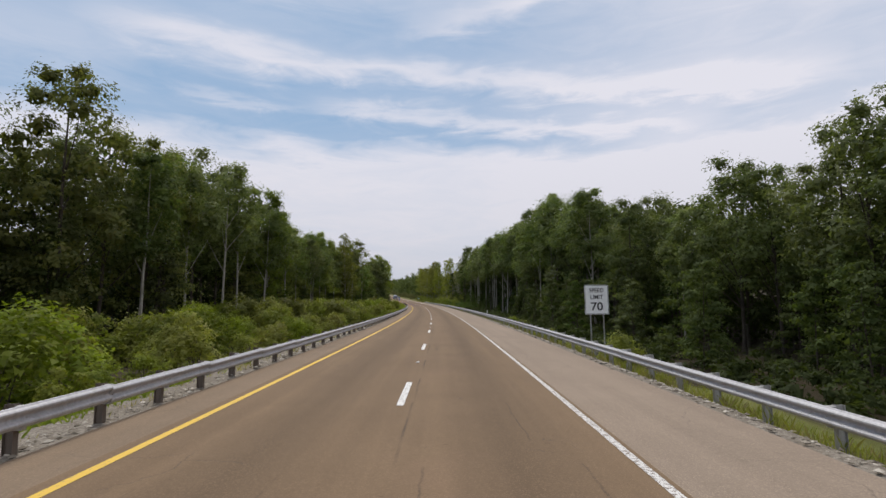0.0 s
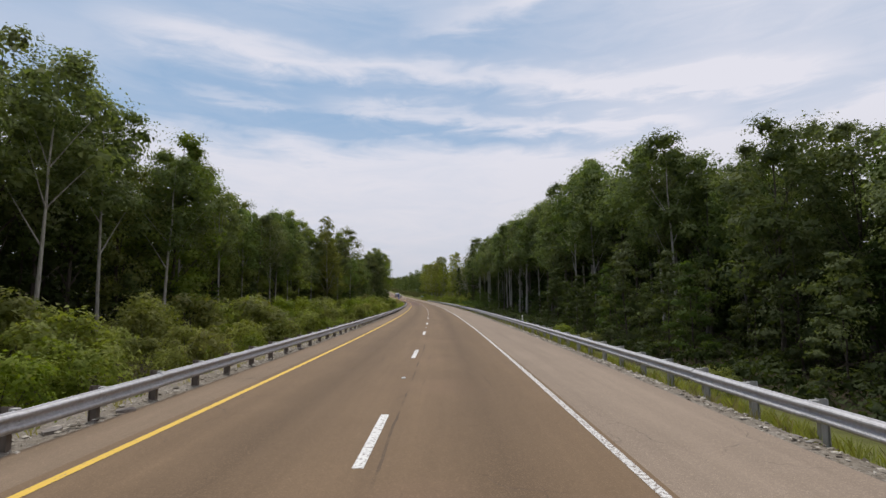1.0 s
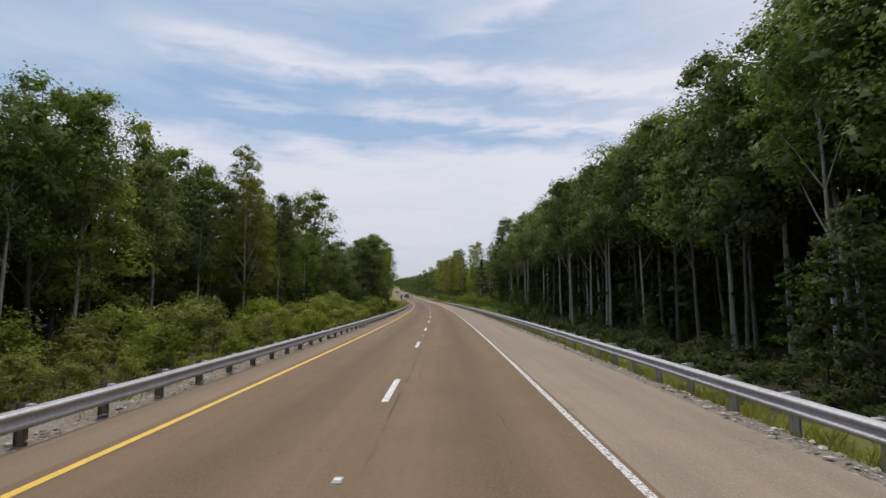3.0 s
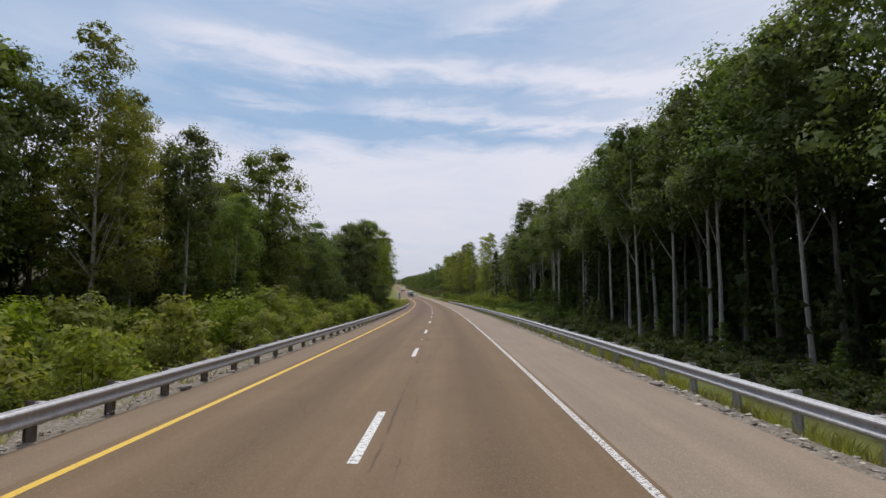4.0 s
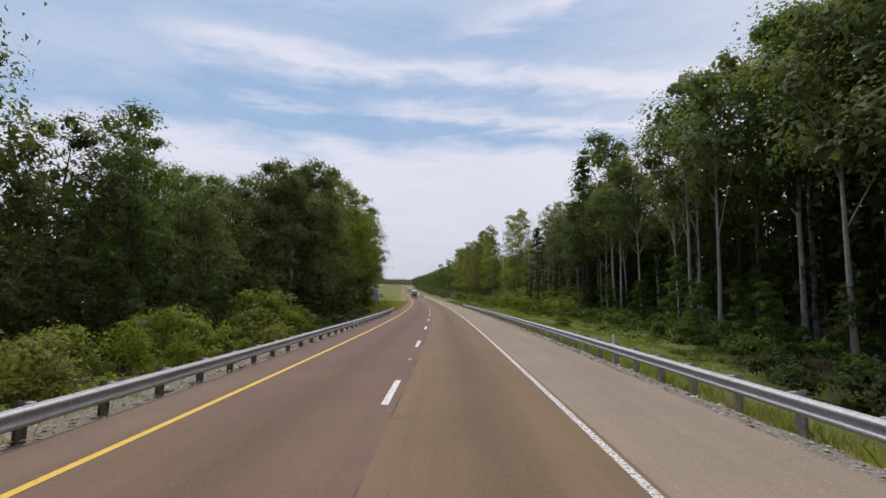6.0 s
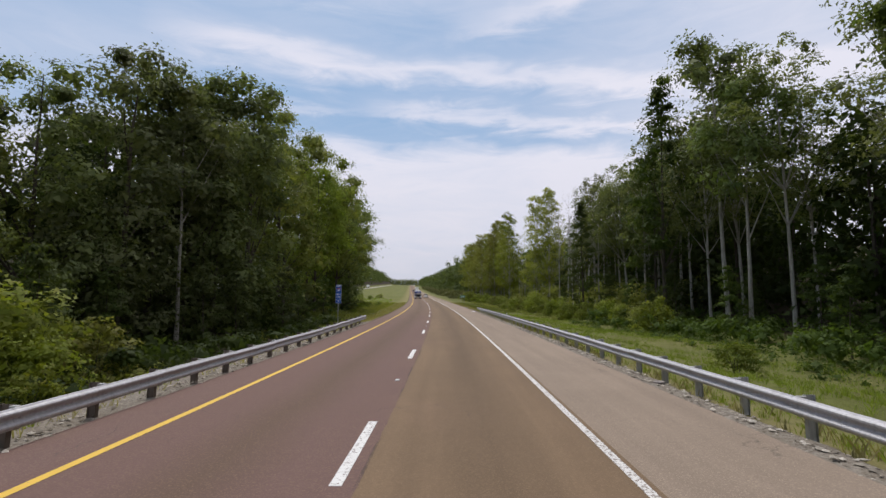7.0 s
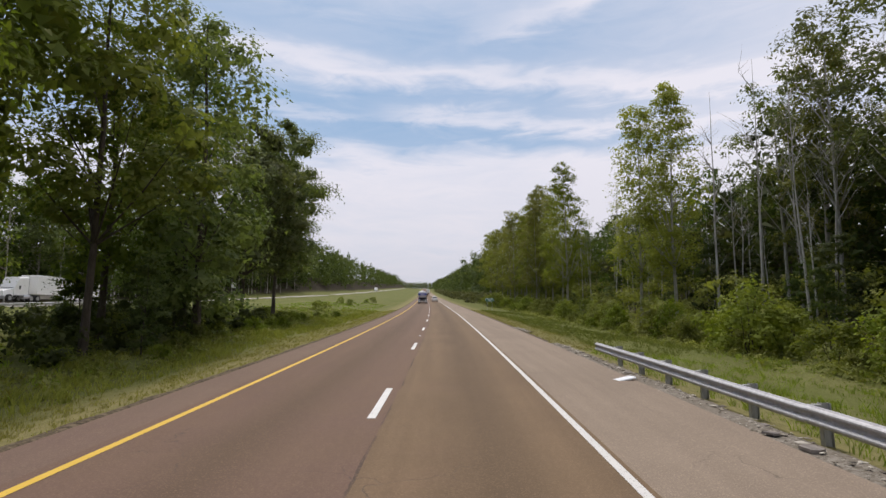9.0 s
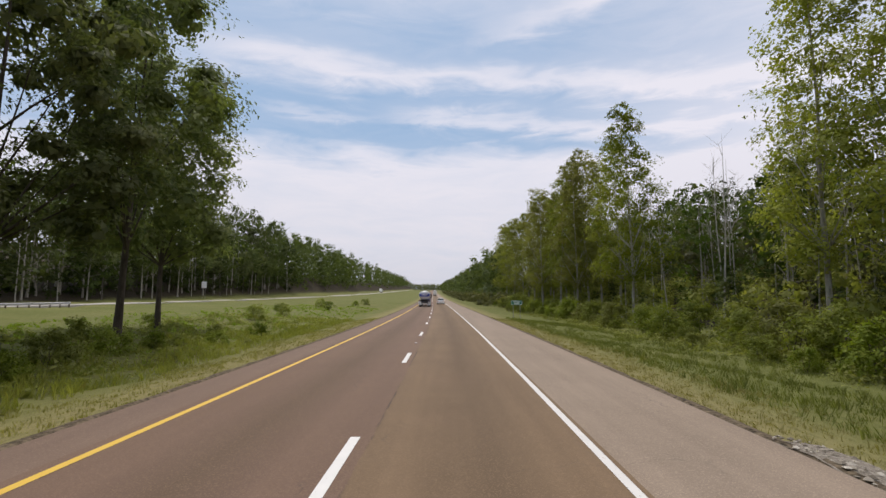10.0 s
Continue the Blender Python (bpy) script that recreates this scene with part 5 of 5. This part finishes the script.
def mile_sign():
    root = empty("mile_marker_sign", turned(244.0, -8.64, 2.31, 3.0))
    part("panel", rounded_plate(0.46, 1.52, 0.035, 0.0, 0.005), SIGN_BLUE, root, "blue reflective panel")
    part("border", rim(0.45, 1.51, 0.03, 0.012, -0.004, 0.001), SIGN_WHITE, root, "white border line")
    flat_text("word", "WEST", 0.165, SIGN_WHITE, root, 0, 0.64, wide=0.9)
    bm = bmesh.new()
    outline = [(-0.17, 0.17), (-0.08, 0.155), (0.0, 0.175), (0.08, 0.155), (0.17, 0.17), (0.19, 0.05), (0.16, -0.07), (0.08, -0.15), (0.0, -0.19), (-0.08, -0.15), (-0.16, -0.07), (-0.19, 0.05)]
    ring = [bm.verts.new((x, -0.003, z + 0.34)) for x, z in outline]
    face = bm.faces.new(ring)
    up = bmesh.ops.extrude_face_region(bm, geom=[face])
    bmesh.ops.translate(bm, verts=[e for e in up["geom"] if isinstance(e, bmesh.types.BMVert)], vec=(0, -0.003, 0))
    bmesh.ops.recalc_face_normals(bm, faces=bm.faces)
    shield = part("shield", bm, plain("shield_blue", (0.10, 0.16, 0.50), 0.45), root, "route shield with red top")
    part("shield_band", block(-0.165, 0.165, -0.0085, -0.006, 0.44, 0.495), SIGN_RED, shield, "red band")
    flat_text("number", "40", 0.24, SIGN_WHITE, root, 0, 0.31, y=-0.012, wide=0.9)
    flat_text("word", "MILE", 0.17, SIGN_WHITE, root, 0, -0.02, wide=0.95)
    flat_text("number", "115", 0.27, SIGN_WHITE, root, 0, -0.25, wide=0.85)
    part("divider", block(-0.215, 0.215, -0.006, -0.001, -0.45, -0.435), SIGN_WHITE, root)
    flat_text("number", ".6", 0.25, SIGN_WHITE, root, 0, -0.60, wide=0.9)
    part("post", u_post(-3.0, 0.7, 0.0), POST_STEEL, root, "galvanized sign post")
    tagged(root, "blue mile marker sign with white lettering on one steel post", "road sign")


def marker(s, a, top):
    root = empty("delineator_post", turned(s, a, 0.0, rng.uniform(-8, 8)))
    low = float(land(np.array(s), np.array(a))) - 0.2
    bm = bmesh.new()
    line = [(-0.05, 0.0), (-0.03, -0.012), (0.03, -0.012), (0.05, 0.0), (0.03, -0.004), (-0.03, -0.004)]
    lo, hi = [[bm.verts.new((x, y, z)) for x, y in line] for z in (low, top)]
    for k in range(6):
        bm.faces.new((lo[k], lo[(k + 1) % 6], hi[(k + 1) % 6], hi[k]))
    bm.faces.new(hi)
    bmesh.ops.recalc_face_normals(bm, faces=bm.faces)
    part("stake", bm, MARKER, root)
    part("reflector", block(-0.035, 0.035, -0.018, -0.012, top - 0.14, top - 0.04, 0.004), SIGN_WHITE, root, "white reflector")
    tagged(root, "slim white plastic delineator post behind the guardrail", "delineator", "delineators")


def guide_sign(s, a, width, height, foot, mat, label, name="guide_sign"):
    base = float(land(np.array(s), np.array(a)))
    root = empty(name, turned(s, a, foot + height / 2))
    part("panel", rounded_plate(width, height, 0.08, 0.0, 0.01), mat, root, "plain sign panel")
    part("border", rim(width - 0.06, height - 0.06, 0.06, 0.04, -0.005, 0.001), SIGN_WHITE, root, "white border line")
    for k, (z, w) in enumerate(((0.16, 0.62), (-0.18, 0.48))):
        part("lettering_bar", block(-width * w / 2, width * w / 2, -0.006, -0.001, z * height - 0.08 * height, z * height + 0.08 * height), SIGN_WHITE, root)
    for x in (-width * 0.3, width * 0.3):
        part("post", u_post(base - foot - height / 2 - 0.4, height * 0.4, x), POST_STEEL, root, "galvanized sign post")
    tagged(root, label, "road sign")


speed_sign()
mile_sign()
for s, a, top in ((69.8, 6.12, 0.90), (158.3, 6.12, 0.70), (191.5, 6.12, 0.80), (250.3, 6.12, 0.60)):
    marker(s, a, top)
guide_sign(355.0, 9.9, 1.5, 0.6, 1.1, SIGN_GREEN, "small green guide sign with white lettering in the grass")
guide_sign(443.0, -69.5, 1.5, 1.9, 4.3, SIGN_WHITE, "white regulatory sign beyond the opposite carriageway", "roadside_sign")

# ---- vehicles ----
TANK = plain("tank_silver", (0.60, 0.60, 0.62), 0.30, 0.5, 0.05)
TRUCK_BLUE = plain("truck_blue", (0.05, 0.08, 0.36), 0.4, vary=0.06)
TRUCK_DARK = plain("chassis_black", (0.03, 0.03, 0.032), 0.6)
RUBBER = plain("tyre_rubber", (0.025, 0.025, 0.025), 0.85)
FLAP = plain("mudflap_white", (0.72, 0.72, 0.72), 0.5)
LAMP_RED = plain("lamp_red", (0.42, 0.02, 0.02), 0.25)
CAR_WHITE = plain("car_white", (0.88, 0.88, 0.86), 0.25, 0.0, 0.03)
DARK_GLASS = plain("dark_glass", (0.02, 0.022, 0.026), 0.08, specular=0.7)
RIM = plain("wheel_alloy", (0.45, 0.45, 0.47), 0.35, 0.8, 0.06)


def loft(rings):
    """A closed body through rings of equal count."""
    bm = bmesh.new()
    made_rings = [[bm.verts.new(p) for p in ring] for ring in rings]
    count = len(rings[0])
    for a, b in zip(made_rings, made_rings[1:]):
        for k in range(count):
            bm.faces.new((a[k], a[(k + 1) % count], b[(k + 1) % count], b[k]))
    bm.faces.new(made_rings[0][::-1])
    bm.faces.new(made_rings[-1])
    bmesh.ops.recalc_face_normals(bm, faces=bm.faces)
    return bm


def oval(y, rx, rz, z, sides=24, power=2.4):
    ring = []
    for k in range(sides):
        w = 2 * math.pi * k / sides
        c, s = math.cos(w), math.sin(w)
        ring.append((rx * math.copysign(abs(c) ** (2 / power), c), y, z + rz * math.copysign(abs(s) ** (2 / power), s)))
    return ring


def wheel(root, x, y, radius, width):
    tyre = part("tyre", drum(radius, width, "x", 20, Matrix.Translation((x, y, radius)), 0.03), RUBBER, root)
    part("rim", drum(radius * 0.6, width + 0.02, "x", 14, Matrix.Translation((x, y, radius)), 0.01), RIM, tyre, "metal wheel rim")


def lorry_cab(root, y, paint, tall=2.9):
    """A conventional tractor: hood, cabin, sleeper roof, windscreen, tanks and wheels; its front towards +y."""
    part("cabin", loft([[(-1.15, y, 0.95), (1.15, y, 0.95), (1.15, y, tall * 0.93), (0.95, y, tall), (-0.95, y, tall), (-1.15, y, tall * 0.93)],
                        [(-1.15, y + 1.7, 0.95), (1.15, y + 1.7, 0.95), (1.12, y + 1.7, tall * 0.9), (0.92, y + 1.6, tall * 0.96), (-0.92, y + 1.6, tall * 0.96), (-1.12, y + 1.7, tall * 0.9)],
                        [(-1.1, y + 2.5, 0.95), (1.1, y + 2.5, 0.95), (1.05, y + 2.5, 1.9), (0.9, y + 2.45, 1.98), (-0.9, y + 2.45, 1.98), (-1.05, y + 2.5, 1.9)]]), paint, root)
    part("hood", loft([[(-1.0, y + 2.5, 0.75), (1.0, y + 2.5, 0.75), (0.9, y + 2.5, 1.85), (-0.9, y + 2.5, 1.85)], [(-0.9, y + 4.1, 0.7), (0.9, y + 4.1, 0.7), (0.75, y + 4.0, 1.5), (-0.75, y + 4.0, 1.5)]]), paint, root)
    part("windscreen", loft([[(-0.95, y + 1.74, 2.5), (0.95, y + 1.74, 2.5), (0.95, y + 1.78, 2.5), (-0.95, y + 1.78, 2.5)], [(-0.9, y + 2.46, 1.99), (0.9, y + 2.46, 1.99), (0.9, y + 2.5, 1.99), (-0.9, y + 2.5, 1.99)]]), DARK_GLASS, root)
    part("front_bumper", block(-1.1, 1.1, y + 4.05, y + 4.25, 0.4, 0.8, 0.04), RIM, root)
    part("chassis_frame", block(-0.45, 0.45, y - 2.0, y + 4.0, 0.65, 0.92), TRUCK_DARK, root)
    for x in (-1, 1):
        part("fuel_tank", drum(0.33, 1.3, "y", 16, Matrix.Translation((x * 0.95, y + 0.3, 0.75)), 0.03), RIM, root)
        part("mirror", block(x * 1.35 - 0.1, x * 1.35 + 0.1, y + 1.8, y + 1.9, 1.8, 2.3, 0.02), TRUCK_DARK, root)
        part("stack", drum(0.07, 2.4, "z", 10, Matrix.Translation((x * 1.05, y - 0.12, 2.2))), RIM, root)
        wheel(root, x * 1.05, y + 3.3, 0.52, 0.3)
        for k in (-0.6, -1.85):
            wheel(root, x * 0.93, y + k, 0.52, 0.58)


def tanker(s, a):
    root = empty("tanker_truck", turned(s, a, 0.0, upright=False))
    sections = [(0.0, 0.55), (0.04, 0.80), (0.16, 0.95), (0.4, 1.0), (11.2, 1.0), (11.5, 0.95), (11.65, 0.8), (11.7, 0.55)]
    tank = part("tank", loft([oval(y, 1.16 * k, 0.86 * k, 2.35) for y, k in sections]), TANK, root, "polished silver tank", smooth=True)
    part("rear_band", loft([oval(-0.012, 0.99, 0.30, 2.38, power=5), oval(0.1, 1.1, 0.32, 2.38, power=5)]), TRUCK_BLUE, tank, "blue painted rear band")
    part("lettering_bar", block(-0.62, 0.62, -0.022, -0.010, 2.44, 2.54), FLAP, tank)
    part("lettering_bar", block(-0.42, 0.42, -0.022, -0.010, 2.26, 2.33), FLAP, tank)
    for y in (3, 6, 9):
        part("manhole", drum(0.3, 0.16, "z", 14, Matrix.Translation((0, y, 3.26)), 0.02), RIM, root)
    part("walkway", block(-0.25, 0.25, 0.8, 11, 3.2, 3.235), RIM, root)
    part("frame", block(-0.55, 0.55, 0.1, 11.6, 1.12, 1.52), TRUCK_DARK, root)
    part("rear_cross_member", block(-1.2, 1.2, -0.02, 0.12, 1.18, 1.42, 0.02), TRUCK_DARK, root)
    part("rear_bumper", block(-1.2, 1.2, -0.1, 0.02, 0.5, 0.66, 0.02), FLAP, root, "white underride bumper")
    part("hose_tube", drum(0.1, 6.0, "y", 12, Matrix.Translation((0.9, 4.5, 1.35))), RIM, root)
    part("spill_pipe", drum(0.07, 1.2, "x", 10, Matrix.Translation((0.45, 0.0, 1.6))), RIM, root)
    for x in (-1, 1):
        part("mudflap", block(x * 0.92 - 0.32, x * 0.92 + 0.32, 0.35, 0.37, 0.28, 1.0), FLAP, root, "white mudflap")
        part("bumper_strut", block(x * 0.6 - 0.05, x * 0.6 + 0.05, 0.0, 0.12, 0.6, 1.2), TRUCK_DARK, root)
        part("fender", block(x * 0.92 - 0.34, x * 0.92 + 0.34, 0.4, 3.1, 1.1, 1.15, 0.015), FLAP, root)
        part("tail_lamp", drum(0.06, 0.03, "y", 12, Matrix.Translation((x * 1.05, -0.035, 1.3))), LAMP_RED, root, "red tail lamp")
        part("ladder_rail", block(x * 0.2 + 0.7 - 0.015, x * 0.2 + 0.7 + 0.015, -0.06, -0.03, 1.5, 3.1), RIM, root)
        for y in (1.05, 2.35):
            wheel(root, x * 0.92, y, 0.5, 0.56)
    lorry_cab(root, 13.6, TRUCK_BLUE)
    tagged(root, "silver tanker truck with blue rear band in the passing lane", "tanker truck")


def sedan(s, a, paint, label):
    root = empty("car", turned(s, a, 0.0, upright=False))

    def ring(y, half, low, waist, high, top):
        return [(-half * 0.94, y, low), (half * 0.94, y, low), (half, y, low + 0.2), (half, y, waist), (half * top, y, high), (-half * top, y, high), (-half, y, waist), (-half, y, low + 0.2)]

    part("body", loft([ring(0.0, 0.78, 0.38, 0.72, 0.92, 0.9), ring(0.12, 0.88, 0.28, 0.80, 1.02, 0.9), ring(0.8, 0.92, 0.22, 0.88, 1.05, 0.9), ring(2.4, 0.92, 0.22, 0.86, 1.0, 0.9), ring(3.4, 0.92, 0.22, 0.82, 0.98, 0.88), ring(4.5, 0.85, 0.25, 0.65, 0.78, 0.85), ring(4.72, 0.7, 0.34, 0.55, 0.64, 0.85)]), paint, root, smooth=False)
    part("cabin_glass", loft([ring(0.55, 0.80, 0.98, 1.0, 1.02, 0.95), ring(1.15, 0.80, 0.98, 1.1, 1.41, 0.76), ring(2.4, 0.80, 0.98, 1.1, 1.44, 0.76), ring(3.45, 0.78, 0.96, 0.98, 1.0, 0.95)]), DARK_GLASS, root, "dark tinted windows")
    part("roof", loft([ring(1.12, 0.61, 1.40, 1.41, 1.43, 0.95), ring(1.7, 0.62, 1.42, 1.45, 1.475, 0.9), ring(2.45, 0.61, 1.42, 1.44, 1.455, 0.95)]), paint, root)
    part("rear_bumper", block(-0.84, 0.84, -0.05, 0.12, 0.36, 0.58, 0.03), paint, root)
    part("number_plate", block(-0.16, 0.16, -0.062, -0.05, 0.66, 0.78), FLAP, root)
    for x in (-1, 1):
        part("tail_lamp", block(x * 0.66 - 0.16, x * 0.66 + 0.16, -0.03, 0.1, 0.74, 0.9, 0.02), LAMP_RED, root, "red tail lamp")
        part("mirror", block(x * 0.98 - 0.09, x * 0.98 + 0.09, 3.05, 3.2, 0.98, 1.12, 0.03), paint, root)
        for y in (0.95, 3.75):
            wheel(root, x * 0.82, y, 0.33, 0.22)
    tagged(root, label, "car")


def box_lorry(s, a, z, turn, paint, label, length=14.5):
    root = empty("semi_truck", turned(s, a, z, turn))
    part("trailer", block(-1.28, 1.28, 0.0, length, 1.15, 4.0, 0.04), CAR_WHITE, root, "white box trailer")
    part("trailer_skirt", block(-1.27, 1.27, 4.0, length - 4, 0.55, 1.14), CAR_WHITE, root)
    part("underride_bumper", block(-1.2, 1.2, 0.0, 0.1, 0.5, 0.64), TRUCK_DARK, root)
    for x in (-1, 1):
        part("door_bar", drum(0.02, 2.6, "z", 8, Matrix.Translation((x * 0.35, -0.03, 2.6))), RIM, root)
        part("tail_lamp", block(x * 1.0 - 0.12, x * 1.0 + 0.12, -0.02, 0.02, 1.0, 1.12), LAMP_RED, root)
        for y in (1.3, 2.6):
            wheel(root, x * 0.93, y, 0.5, 0.56)
    lorry_cab(root, length + 1.6, paint, 3.7)
    tagged(root, label, "semi truck")


tanker(394.0, -2.9)
sedan(418.0, 0.75, CAR_WHITE, "white car driving on in the travel lane")
box_lorry(680.0, 0.6, 0.0, 0.0, TRUCK_DARK, "far semi truck in the travel lane")
box_lorry(352.0, -61.0, 0.79, 180.0, CAR_WHITE, "white semi truck on the opposite carriageway")
sedan(640.0, -2.8, plain("car_grey", (0.25, 0.25, 0.27), 0.3), "far grey car in the passing lane")
box_lorry(900.0, -61.0, 0.79, 180.0, CAR_WHITE, "far white semi truck on the opposite carriageway")


def debris():
    """A flat pale board lying by the rail's end."""
    bm = block(-0.25, 0.25, -0.16, 0.16, 0.0, 0.045, 0.012)
    for v in bm.verts:
        v.co.z += 0.05 * math.sin(v.co.x * 4)
    ob = new("board", simple("board", bm, SIGN_WHITE))
    ob.matrix_basis = turned(272.5, 4.72, 0.0, 12)
    tagged(ob, "pale flat board lying on the shoulder", "debris")


debris()


def paint_mark():
    """A ragged streak of spilt white paint."""
    bm = bmesh.new()
    outline = ((-0.10, -0.42), (0.02, -0.30), (0.10, -0.05), (0.07, 0.20), (0.13, 0.38), (0.02, 0.44), (-0.05, 0.22), (-0.03, -0.02), (-0.12, -0.20))
    face = bm.faces.new([bm.verts.new((x, y, 0.0)) for x, y in outline])
    up = bmesh.ops.extrude_face_region(bm, geom=[face])
    bmesh.ops.translate(bm, verts=[e for e in up["geom"] if isinstance(e, bmesh.types.BMVert)], vec=(0, 0, 0.006))
    bmesh.ops.recalc_face_normals(bm, faces=bm.faces)
    ob = new("paint_mark", simple("paint_mark", bm, MARKER))
    ob.matrix_basis = turned(242.2, 3.78, 0.0, 35, 0.5, upright=False)
    tagged(ob, "thin pale streak of spilt paint on the shoulder", "paint mark")


paint_mark()


def road_stud(k, s):
    """A worn raised marker between the lane dashes."""
    root = empty("road_stud", turned(s, DASHES, 0.0, upright=False))
    part("casting", block(-0.06, 0.06, -0.11, 0.11, -0.01, 0.014, 0.008), POST_STEEL, root, "rusty iron casting")
    part("lens", block(-0.045, 0.045, -0.05, 0.05, 0.014, 0.024, 0.004), FLAP, root, "scuffed white lens")
    tagged(root, "worn raised road stud between lane dashes", "road stud", "road studs")


for k in range(1, 37, 2):
    road_stud(k, k * 12.19 + 7.5)
